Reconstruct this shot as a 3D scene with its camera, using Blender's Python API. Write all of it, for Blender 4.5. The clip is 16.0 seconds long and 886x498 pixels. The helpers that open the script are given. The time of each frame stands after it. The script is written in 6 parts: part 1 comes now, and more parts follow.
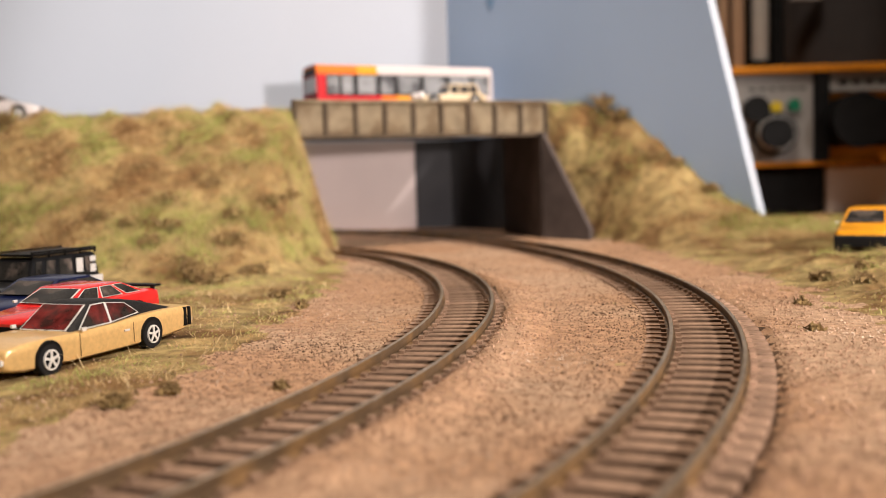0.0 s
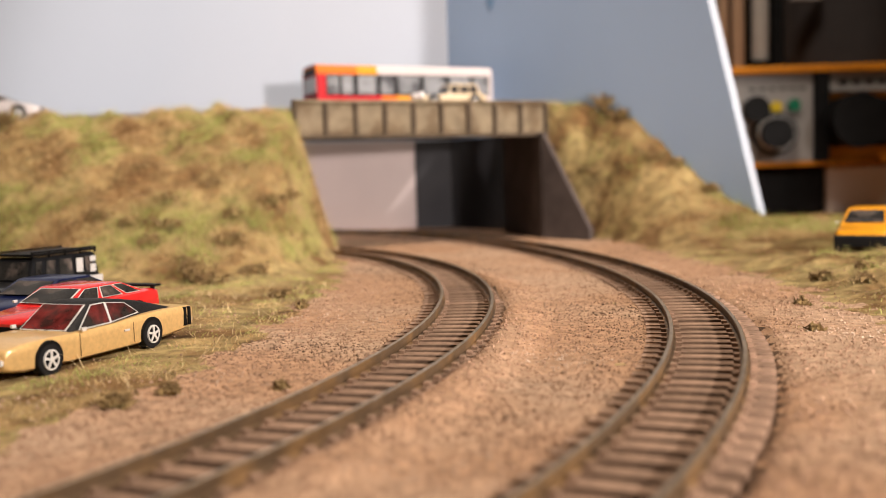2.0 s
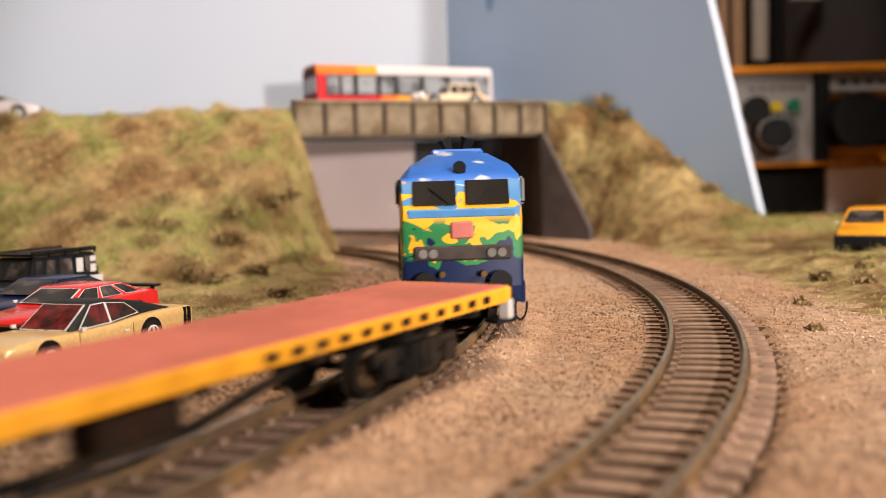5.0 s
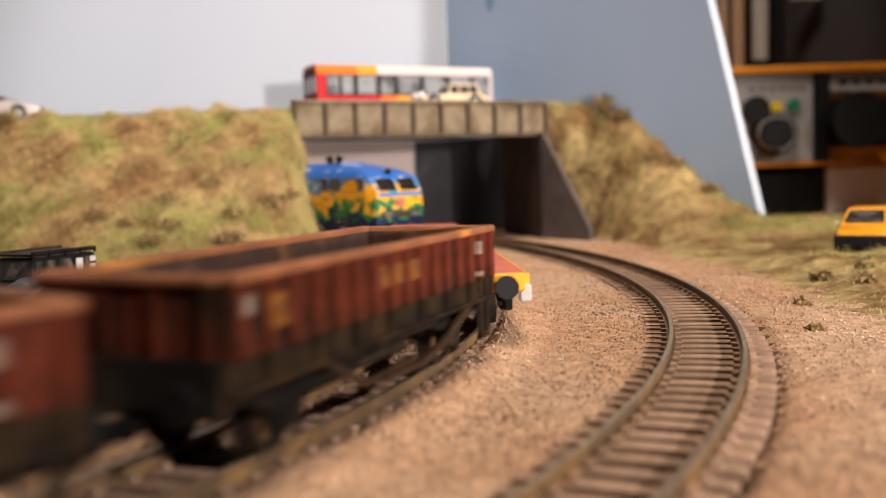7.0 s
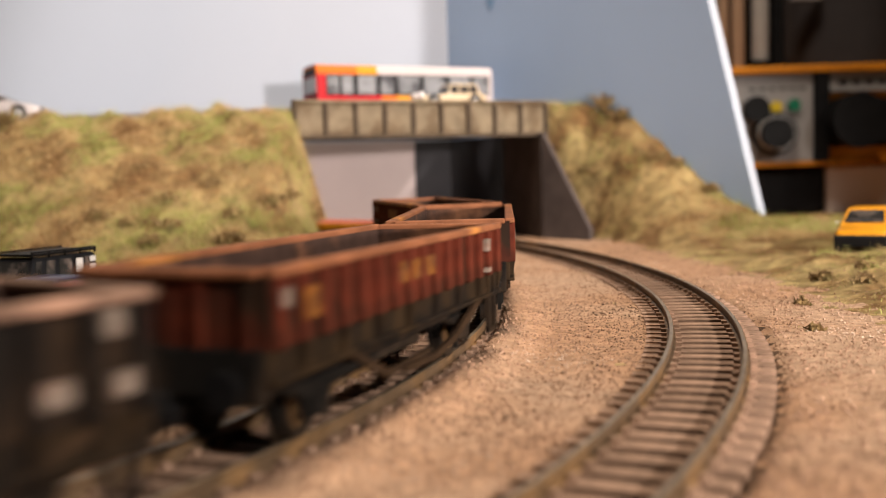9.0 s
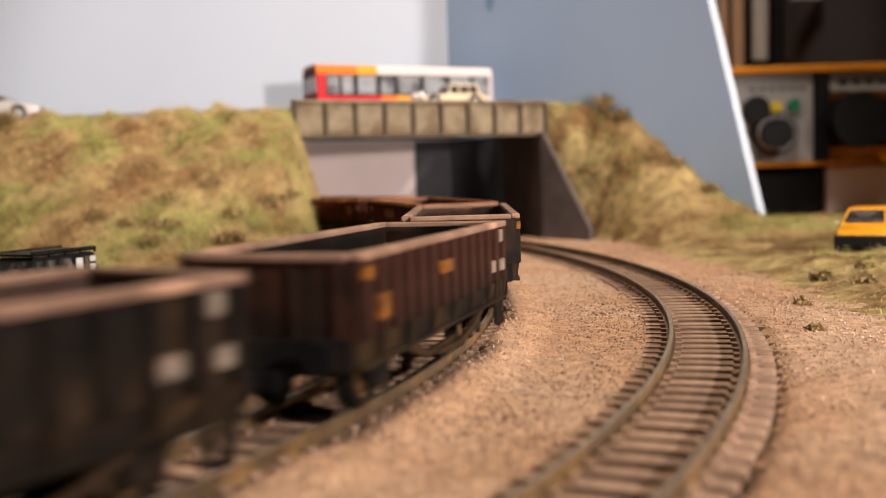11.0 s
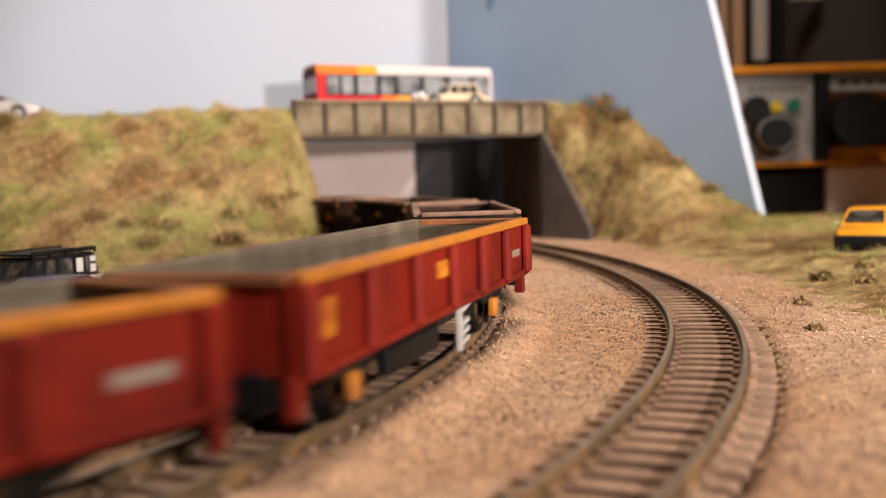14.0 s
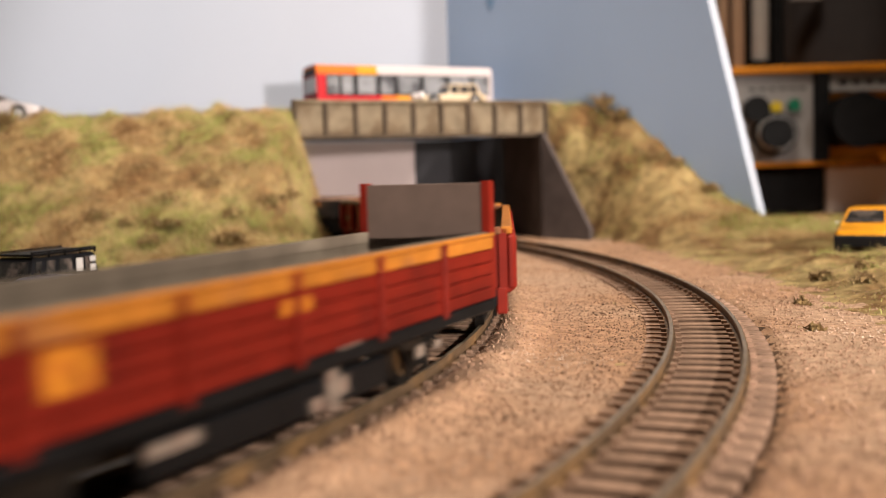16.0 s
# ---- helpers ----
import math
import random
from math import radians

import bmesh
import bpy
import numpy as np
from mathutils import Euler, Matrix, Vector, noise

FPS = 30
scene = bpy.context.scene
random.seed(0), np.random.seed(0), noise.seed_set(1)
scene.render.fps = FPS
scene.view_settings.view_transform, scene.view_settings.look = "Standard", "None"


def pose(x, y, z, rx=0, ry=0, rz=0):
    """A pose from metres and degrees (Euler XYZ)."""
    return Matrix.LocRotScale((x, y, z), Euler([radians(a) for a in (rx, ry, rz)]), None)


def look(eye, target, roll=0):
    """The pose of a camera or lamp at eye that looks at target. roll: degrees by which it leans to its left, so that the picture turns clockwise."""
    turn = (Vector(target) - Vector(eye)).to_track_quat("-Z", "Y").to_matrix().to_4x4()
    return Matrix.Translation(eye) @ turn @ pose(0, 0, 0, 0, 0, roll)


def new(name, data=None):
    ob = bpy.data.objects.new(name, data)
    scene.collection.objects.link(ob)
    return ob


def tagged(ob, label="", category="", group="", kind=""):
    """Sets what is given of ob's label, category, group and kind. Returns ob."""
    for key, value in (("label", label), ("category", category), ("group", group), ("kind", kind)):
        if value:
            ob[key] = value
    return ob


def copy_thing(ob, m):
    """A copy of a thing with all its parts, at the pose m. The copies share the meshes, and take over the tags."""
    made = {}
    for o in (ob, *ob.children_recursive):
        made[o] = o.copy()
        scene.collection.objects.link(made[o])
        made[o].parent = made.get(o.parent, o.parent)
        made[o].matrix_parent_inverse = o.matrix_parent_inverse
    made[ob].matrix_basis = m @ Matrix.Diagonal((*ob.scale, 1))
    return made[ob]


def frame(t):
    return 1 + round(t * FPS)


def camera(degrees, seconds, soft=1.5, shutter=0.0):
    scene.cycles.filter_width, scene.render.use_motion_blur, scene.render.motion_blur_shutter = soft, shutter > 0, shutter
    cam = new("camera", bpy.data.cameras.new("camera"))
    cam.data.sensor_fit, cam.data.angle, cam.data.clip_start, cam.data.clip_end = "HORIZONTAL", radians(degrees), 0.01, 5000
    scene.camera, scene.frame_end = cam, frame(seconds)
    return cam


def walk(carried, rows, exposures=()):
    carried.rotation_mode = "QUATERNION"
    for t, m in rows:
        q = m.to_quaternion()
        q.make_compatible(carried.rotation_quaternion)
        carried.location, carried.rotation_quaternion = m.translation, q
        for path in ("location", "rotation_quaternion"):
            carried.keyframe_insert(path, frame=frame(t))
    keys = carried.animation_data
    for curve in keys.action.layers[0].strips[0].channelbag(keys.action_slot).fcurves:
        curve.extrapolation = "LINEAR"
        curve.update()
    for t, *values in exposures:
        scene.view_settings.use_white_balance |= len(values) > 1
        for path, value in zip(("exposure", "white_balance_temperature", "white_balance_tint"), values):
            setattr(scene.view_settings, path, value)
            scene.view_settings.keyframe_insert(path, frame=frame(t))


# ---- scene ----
cam = camera(48.03, 16.0, soft=0.45, shutter=0.8)
cam.data.dof.use_dof = True
cam.data.dof.focus_distance = 0.285
cam.data.dof.aperture_fstop = 12.5
EYE = pose(0, 0, 0.0428, 90 - 4.422, 0, 0) @ pose(0, 0, 0, 0, 0, -1.72)
walk(cam, [(0.0, EYE), (16.0, EYE)], [(0.0, 0.0), (16.0, 0.0)])

# ---- light: a shaded room, a low lamp to the side and a lamp overhead ----
world = bpy.data.worlds.new("room_air")
world.use_nodes = True
world.node_tree.nodes["Background"].inputs[0].default_value = (0.9, 0.87, 0.85, 1)
world.node_tree.nodes["Background"].inputs[1].default_value = 0.004
scene.world = world


def area_lamp(name, eye, target, size, power, colour):
    data = bpy.data.lights.new(name, "AREA")
    data.shape, data.size, data.energy, data.color = "DISK", size, power, colour
    ob = new(name, data)
    ob.matrix_world = look(eye, target)
    return ob


area_lamp("ceiling_lamp", (0.06, 0.28, 1.50), (0.0, 0.50, 0.0), 0.40, 23.0, (1.0, 0.84, 0.69))


def spot_lamp(name, eye, target, power, colour, size, cone, blend=0.55):
    data = bpy.data.lights.new(name, "SPOT")
    data.energy, data.color, data.shadow_soft_size = power, colour, size
    data.spot_size, data.spot_blend = radians(cone), blend
    new(name, data).matrix_world = look(eye, target)


spot_lamp("key_lamp", (1.58, -1.10, 0.98), (0.02, 0.42, 0.05), 305.0, (1.0, 0.89, 0.81), 0.05, 31.0, 0.4)
spot_lamp("desk_lamp", (0.73, -1.26, 0.12), (-0.10, 0.80, 0.09), 165.0, (1.0, 0.86, 0.79), 0.03, 14.0)


# ---- materials ----
def material(name, colour, rough=0.6, metal=0.0, spread=0.25, scale=60.0, bump=0.0, bump_scale=300.0, second=None,
             second_amount=0.0, second_scale=15.0, coat=0.0, per_object=0.0, alpha_glass=False):
    """Principled surface with noise at two scales, a second colour for stains and a little relief."""
    m = bpy.data.materials.new(name)
    m.use_nodes = True
    nt = m.node_tree
    nodes, links = nt.nodes, nt.links
    b = nodes["Principled BSDF"]
    b.inputs["Roughness"].default_value = rough
    b.inputs["Metallic"].default_value = metal
    b.inputs["Coat Weight"].default_value = coat
    b.inputs["Specular IOR Level"].default_value = 0.5 if rough < 0.4 else 0.12
    tc = nodes.new("ShaderNodeTexCoord")

    def noise_tex(sc, detail=4.0):
        n = nodes.new("ShaderNodeTexNoise")
        n.inputs["Scale"].default_value = sc
        n.inputs["Detail"].default_value = detail
        links.new(tc.outputs["Object"], n.inputs["Vector"])
        return n
    fine = noise_tex(scale)
    ramp = nodes.new("ShaderNodeMapRange")
    ramp.inputs[1].default_value, ramp.inputs[2].default_value = 0.3, 0.7
    ramp.inputs[3].default_value, ramp.inputs[4].default_value = 1 - spread, 1 + spread
    links.new(fine.outputs["Fac"], ramp.inputs[0])
    last = None
    if second:
        big = noise_tex(second_scale, 6.0)
        r2 = nodes.new("ShaderNodeMapRange")
        r2.inputs[1].default_value = 0.62 - 0.35 * second_amount
        r2.inputs[2].default_value = 0.72 - 0.25 * second_amount
        links.new(big.outputs["Fac"], r2.inputs[0])
        mix = nodes.new("ShaderNodeMix")
        mix.data_type = "RGBA"
        mix.inputs[6].default_value, mix.inputs[7].default_value = (*colour, 1), (*second, 1)
        links.new(r2.outputs[0], mix.inputs[0])
        last = mix.outputs[2]
    mul = nodes.new("ShaderNodeMix")
    mul.data_type, mul.blend_type = "RGBA", "MULTIPLY"
    mul.inputs[0].default_value = 1.0
    if last:
        links.new(last, mul.inputs[6])
    else:
        mul.inputs[6].default_value = (*colour, 1)
    links.new(ramp.outputs[0], mul.inputs[7])
    out = mul.outputs[2]
    if per_object:
        info = nodes.new("ShaderNodeObjectInfo")
        r3 = nodes.new("ShaderNodeMapRange")
        r3.inputs[3].default_value, r3.inputs[4].default_value = 1 - per_object, 1 + per_object
        links.new(info.outputs["Random"], r3.inputs[0])
        m2 = nodes.new("ShaderNodeMix")
        m2.data_type, m2.blend_type = "RGBA", "MULTIPLY"
        m2.inputs[0].default_value = 1.0
        links.new(out, m2.inputs[6])
        links.new(r3.outputs[0], m2.inputs[7])
        out = m2.outputs[2]
    links.new(out, b.inputs["Base Color"])
    if bump:
        bn = noise_tex(bump_scale, 5.0)
        bp = nodes.new("ShaderNodeBump")
        bp.inputs["Strength"].default_value = bump
        bp.inputs["Distance"].default_value = 0.0006
        links.new(bn.outputs["Fac"], bp.inputs["Height"])
        links.new(bp.outputs[0], b.inputs["Normal"])
    return m


def island_material(name, colours, rough=0.9, scale=9.0):
    """Small loose pieces: each island takes its own tint, patches share a drift of colour."""
    m = bpy.data.materials.new(name)
    m.use_nodes = True
    nodes, links = m.node_tree.nodes, m.node_tree.links
    b = nodes["Principled BSDF"]
    b.inputs["Roughness"].default_value = rough
    geo = nodes.new("ShaderNodeNewGeometry")
    tc = nodes.new("ShaderNodeTexCoord")
    n = nodes.new("ShaderNodeTexNoise")
    n.inputs["Scale"].default_value, n.inputs["Detail"].default_value = scale, 4.0
    links.new(tc.outputs["Object"], n.inputs["Vector"])
    add = nodes.new("ShaderNodeMath")
    add.operation = "MULTIPLY_ADD"
    links.new(geo.outputs["Random Per Island"], add.inputs[0])
    add.inputs[1].default_value = 0.34
    r = nodes.new("ShaderNodeMapRange")
    r.inputs[1].default_value, r.inputs[2].default_value = 0.36, 0.64
    r.inputs[3].default_value, r.inputs[4].default_value = 0.0, 0.72
    links.new(n.outputs["Fac"], r.inputs[0])
    links.new(r.outputs[0], add.inputs[2])
    ramp = nodes.new("ShaderNodeValToRGB")
    el = ramp.color_ramp.elements
    while len(el) < len(colours):
        el.new(0.5)
    for i, c in enumerate(colours):
        el[i].position = i / (len(colours) - 1)
        el[i].color = (*c, 1)
    links.new(add.outputs[0], ramp.inputs[0])
    links.new(ramp.outputs[0], b.inputs["Base Color"])
    return m


def glass(name, colour=(0.8, 0.85, 0.85)):
    m = bpy.data.materials.new(name)
    m.use_nodes = True
    b = m.node_tree.nodes["Principled BSDF"]
    b.inputs["Base Color"].default_value = (*colour, 1)
    b.inputs["Roughness"].default_value = 0.03
    b.inputs["Transmission Weight"].default_value = 1.0
    b.inputs["IOR"].default_value = 1.15
    return m


EARTH = material("brown_earth", (0.37, 0.222, 0.133), 0.95, spread=0.3, scale=260, bump=0.9, bump_scale=700,
                 second=(0.40, 0.27, 0.18), second_amount=0.5, second_scale=14)
TURF = material("scatter_turf", (0.30, 0.225, 0.10), 0.95, spread=0.45, scale=180, bump=1.0, bump_scale=300,
                second=(0.15, 0.085, 0.035), second_amount=0.5, second_scale=30)
STONES = island_material("loose_stones", [(0.055, 0.032, 0.02), (0.16, 0.095, 0.058), (0.33, 0.20, 0.125), (0.24, 0.14, 0.085), (0.38, 0.25, 0.165), (0.52, 0.39, 0.29)], scale=12)
RAIL = material("weathered_rail", (0.13, 0.085, 0.05), 0.5, metal=0.35, spread=0.25, scale=200, second=(0.22, 0.13, 0.06), second_amount=0.4, second_scale=60)
RAIL_TOP = material("polished_rail", (0.34, 0.27, 0.19), 0.35, metal=0.7, spread=0.25, scale=160)
# earth of the track beds, darkened: the shade between sleepers is in its colour
BED = material("shaded_ballast_bed", (0.085, 0.053, 0.034), 0.95, spread=0.4, scale=400, bump=0.9, bump_scale=900, second=(0.14, 0.09, 0.058), second_amount=0.4, second_scale=70)
SLEEPER = material("dusty_sleeper", (0.30, 0.195, 0.135), 0.9, spread=0.3, scale=300, bump=0.5, second=(0.22, 0.14, 0.095), second_amount=0.5, second_scale=60, per_object=0.2)
BOARD = material("blue_backscene", (0.375, 0.50, 0.70), 0.75, spread=0.03, scale=8, second=(0.345, 0.465, 0.665), second_amount=0.4, second_scale=3, bump=0.05, bump_scale=200)
BOARD_PALE = material("pale_backscene", (0.405, 0.445, 0.515), 0.75, spread=0.02, scale=6, second=(0.385, 0.43, 0.505), second_amount=0.4, second_scale=3)
# under the bridge these two colours paint one wall's shaded and lit halves
CARD_AND_SHADE = material("charcoal_card_and_shade", (0.036, 0.036, 0.040), 0.9, spread=0.15, scale=30)
CARD_LIT = material("pale_grey_lit_card", (0.42, 0.36, 0.355), 0.85, spread=0.04, scale=20)
GIRDER = material("weathered_olive_plastic", (0.19, 0.15, 0.098), 0.7, spread=0.2, scale=90, second=(0.12, 0.085, 0.05), second_amount=0.35, second_scale=40)
GIRDER_DARK = material("dark_girder_edge", (0.075, 0.055, 0.038), 0.75, spread=0.25, scale=90)
BLACK = material("black_plastic", (0.006, 0.006, 0.0065), 0.5, spread=0.3, scale=80)
FRAME_OLIVE = material("rusty_olive_frame", (0.026, 0.015, 0.0065), 0.85, spread=0.35, scale=140, second=(0.009, 0.006, 0.004), second_amount=0.5, second_scale=60)
GRIME = material("grimy_underframe", (0.006, 0.005, 0.004), 0.9, spread=0.4, scale=150, second=(0.020, 0.013, 0.008), second_amount=0.4, second_scale=70)
# walls and ceiling of the added room, darkened so that less light bounces
WALL_PAINT = material("darkened_room_paint", (0.10, 0.09, 0.08), 0.85, spread=0.04, scale=4)
FLOOR_BOARD = material("room_floor", (0.20, 0.13, 0.08), 0.6, spread=0.2, scale=10)
ROAD = material("grey_road_card", (0.20, 0.19, 0.185), 0.9, spread=0.15, scale=120)


# ---- mesh helpers ----
def part(name, bm, mat, parent=None, label="", smooth=False):
    me = bpy.data.meshes.new(name)
    bm.normal_update()
    bm.to_mesh(me)
    bm.free()
    for m in (mat if isinstance(mat, (list, tuple)) else [mat]):
        me.materials.append(m)
    if smooth:
        for p in me.polygons:
            p.use_smooth = True
        me.set_sharp_from_angle(angle=radians(38))
    ob = new(name, me)
    ob.parent = parent
    if label:
        ob["label"] = label
    return ob


def empty(name, m=None):
    ob = new(name)
    ob.empty_display_size = 0.01
    if m is not None:
        ob.matrix_basis = m
    return ob


def box(bm, x0, x1, y0, y1, z0, z1, bevel=0.0, mi=0, m=None):
    r = bmesh.ops.create_cube(bm, size=1.0, matrix=Matrix.LocRotScale(((x0 + x1) / 2, (y0 + y1) / 2, (z0 + z1) / 2), None, (x1 - x0, y1 - y0, z1 - z0)))
    vs = r["verts"]
    fs = list({f for v in vs for f in v.link_faces})
    for f in fs:
        f.material_index = mi
    if bevel:
        es = list({e for v in vs for e in v.link_edges})
        rb = bmesh.ops.bevel(bm, geom=es, offset=bevel, segments=1, affect="EDGES", profile=0.5)
        vs = list({v for f in rb["faces"] for v in f.verts} | {v for v in vs if v.is_valid})
        for f in {f for v in vs for f in v.link_faces}:
            f.material_index = mi
    if m is not None:
        bmesh.ops.transform(bm, matrix=m, verts=vs)
    return vs


def cyl(bm, p, axis, r, length, seg=16, r2=None, mi=0):
    rot = Vector((0, 0, 1)).rotation_difference(Vector(axis)).to_matrix().to_4x4()
    g = bmesh.ops.create_cone(bm, cap_ends=True, segments=seg, radius1=r, radius2=r if r2 is None else r2, depth=length, matrix=Matrix.Translation(p) @ rot)
    for f in {f for v in g["verts"] for f in v.link_faces}:
        f.material_index = mi
    return g["verts"]


def bar(bm, a, b, w, h, mi=0):
    """A square bar from a to b."""
    a, b = Vector(a), Vector(b)
    d = b - a
    q = d.to_track_quat("X", "Z").to_matrix().to_4x4()
    return box(bm, 0, d.length, -w / 2, w / 2, -h / 2, h / 2, mi=mi, m=Matrix.Translation(a) @ q)


def loft(bm, rings, caps=True, mi=0):
    """Skin through rings of equal length."""
    vs = [[bm.verts.new(p) for p in ring] for ring in rings]
    n = len(vs[0])
    out = []
    for a, b in zip(vs, vs[1:]):
        for i in range(n):
            j = (i + 1) % n
            try:
                out.append(bm.faces.new((a[i], a[j], b[j], b[i])))
            except ValueError:
                pass
    if caps:
        out.append(bm.faces.new(vs[0][::-1]))
        out.append(bm.faces.new(vs[-1]))
    for f in out:
        f.material_index = mi
    return out


def raw(name, verts, faces, mat, parent=None):
    """A mesh from arrays of vertices and triangles."""
    me = bpy.data.meshes.new(name)
    me.from_pydata([tuple(v) for v in verts], [], [tuple(f) for f in faces])
    me.materials.append(mat)
    ob = new(name, me)
    ob.parent = parent
    return ob


# ---- the plan: two curved tracks ----
STEP = 0.002


def track_line(x0, y0, th, bend, s_min, s_max):
    """Points (s, x, y, heading) every STEP along a line whose curvature is bend(s)."""
    def run(sg, end):
        x, y, t, s, pts = x0, y0, th, 0.0, []
        while abs(s) < abs(end):
            k = bend(s + sg * STEP / 2)
            tm = t + sg * k * STEP / 2
            x -= math.sin(tm) * STEP * sg
            y += math.cos(tm) * STEP * sg
            t += sg * k * STEP
            s += sg * STEP
            pts.append((s, x, y, t))
        return pts
    return np.array(run(-1, s_min)[::-1] + [(0.0, x0, y0, th)] + run(1, s_max))


def bend_inner(s):
    """Curvature of the inner line: it tightens under the bridge."""
    return float(np.interp(s, [-0.34, -0.1, 0.1, 0.25, 0.45], [2.3156, 2.1929, 2.199, 3.088, 3.094])) if -0.34 < s < 0.66 else 0.0


def bend_outer(s):
    if s < -0.42 or s > 0.62:
        return 0.0
    return float(np.interp(s, [-0.1, 0.1, 0.25, 0.30], [2.0773, 1.2781, 1.4304, 3.3]))


INNER = track_line(0.0060, 0.3123, -0.0905, bend_inner, -2.9, 1.9)
OUTER = track_line(0.0801, 0.3848, 0.0235, bend_outer, -0.9, 1.2)


def at(line, s):
    return np.array([np.interp(s, line[:, 0], line[:, i]) for i in (1, 2, 3)])


# ---- ground and banks ----
CORNER, BOARD_END = (0.009, 0.83), (0.190, 0.58)
BOARD_LEN = math.hypot(0.181, 0.25)


def smooth(a):
    a = np.clip(a, 0, 1)
    return a * a * (3 - 2 * a)


def board_coords(x, y):
    """Distance along the side board (0 at the corner, 1 at its end) and distance from it (negative in front)."""
    ux, uy = 0.181 / BOARD_LEN, -0.25 / BOARD_LEN
    return ((x - CORNER[0]) * ux + (y - CORNER[1]) * uy) / BOARD_LEN, (x - CORNER[0]) * -uy + (y - CORNER[1]) * ux


def ripple(x, y):
    return (np.sin(x * 71 + 1.3) * np.cos(y * 63 + x * 20) + 0.6 * np.sin(x * 151 + y * 117) + 0.4 * np.cos(y * 260 - x * 190))


def turf_edge(y):
    """Where the turf beside the parked cars ends."""
    return np.interp(y, [0.12, 0.178, 0.217, 0.287, 0.43, 0.5, 0.58], [-0.10, -0.079, -0.066, -0.0545, -0.045, -0.050, -0.060])


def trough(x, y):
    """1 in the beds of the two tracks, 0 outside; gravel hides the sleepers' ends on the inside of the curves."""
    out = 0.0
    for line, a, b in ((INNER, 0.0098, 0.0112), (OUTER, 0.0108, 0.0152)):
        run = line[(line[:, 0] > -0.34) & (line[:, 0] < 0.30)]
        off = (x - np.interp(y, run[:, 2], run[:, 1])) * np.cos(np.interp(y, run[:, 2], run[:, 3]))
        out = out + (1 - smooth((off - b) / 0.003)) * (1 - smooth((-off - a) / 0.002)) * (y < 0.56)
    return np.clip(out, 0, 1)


def height(x, y):
    x, y = np.asarray(x, float), np.asarray(y, float)
    z = -0.0033 + 0.00022 * ripple(x, y)
    # verge on which the parked cars stand
    verge = smooth((turf_edge(y) - x) / 0.022) * (y < 0.61) * smooth((y - 0.13) / 0.02)
    z = z + 0.0003 * verge
    # earth heaped against the outer rail of the inner line
    run = INNER[(INNER[:, 0] > -0.34) & (INNER[:, 0] < 0.32)]
    off = (x - np.interp(y, run[:, 2], run[:, 1])) * np.cos(np.interp(y, run[:, 2], run[:, 3]))
    z = z + 0.0018 * smooth((off - 0.0090) / 0.0036) * (1 - smooth((off - 0.0165) / 0.012)) * (1 - smooth((y - 0.40) / 0.12))
    # sleepers lie in a shallow trough of the earth
    z = z - 0.0019 * trough(x, y)
    # bank beside the bridge
    toe = 0.455 - 0.12 * np.clip(x + 0.28, 0, 0.2)
    face = smooth((y - toe) / (0.603 - toe)) ** 0.85
    end = smooth((-0.060 - x) / 0.032)
    lump = 1 + 0.03 * ripple(x * 0.6, y * 0.7) + 0.028 * ripple(x * 1.9 + 0.3, y * 1.7)
    z = np.where((y > toe - 0.01) & (y < 0.606) & (x > -0.62), np.maximum(z, z + 0.0835 * face * end * lump), z)
    # bank that runs down along the side board
    u, dist = board_coords(x, y)
    crest = np.interp(u, [0.2, 0.56, 0.64, 0.765, 0.88, 1.0, 1.1, 1.6], [0.083, 0.083, 0.078, 0.048, 0.026, 0.009, 0.004, 0.002])
    width = np.interp(u, [0.3, 0.34, 0.55, 0.66, 0.93, 1.25, 1.7], [0.020, 0.0254, 0.0457, 0.043, 0.077, 0.13, 0.17])
    part_up = np.clip(1 + dist / width, 0, 1)
    steep = np.where(u < 0.585, smooth((part_up - 0.02) / (0.45 + 0.5 * smooth((u - 0.46) / 0.12))) ** 0.8, smooth(part_up) ** 0.8)
    on = (u > 0.30) & (u < 1.9) & (dist < np.where(u < 1.02, 0.004, 0.06)) & (dist > -width)
    z = np.where(on, np.maximum(z, z + (crest + 0.004) * steep * (1 + 0.05 * ripple(x, y * 0.8))), z)
    # lumpy verge beyond the outer line
    edge = np.interp(y, [0.16, 0.254, 0.376, 0.4345, 0.552], [0.128, 0.124, 0.130, 0.127, 0.115])
    lumps = 0.5 + 0.28 * ripple(x * 0.75 + 0.4, y * 0.85) + 0.16 * ripple(x * 1.7, y * 1.9 + 0.2)
    z = z + 0.0062 * smooth((x - edge) / 0.030) * smooth((y - 0.22) / 0.06) * (1 - smooth((y - 0.42) / 0.05)) * np.clip(lumps, 0, 1.3)
    # the layout ends short of the bench beyond the side board
    z = np.where((x > 0.27) & (y > 0.68), -0.20, z)
    return z


def axis(fine0, fine1, step, lo, hi):
    mid = np.arange(fine0, fine1 + 1e-9, step)
    return np.concatenate([np.linspace(lo, fine0, 14)[:-1], mid, np.linspace(fine1, hi, 10)[1:]])


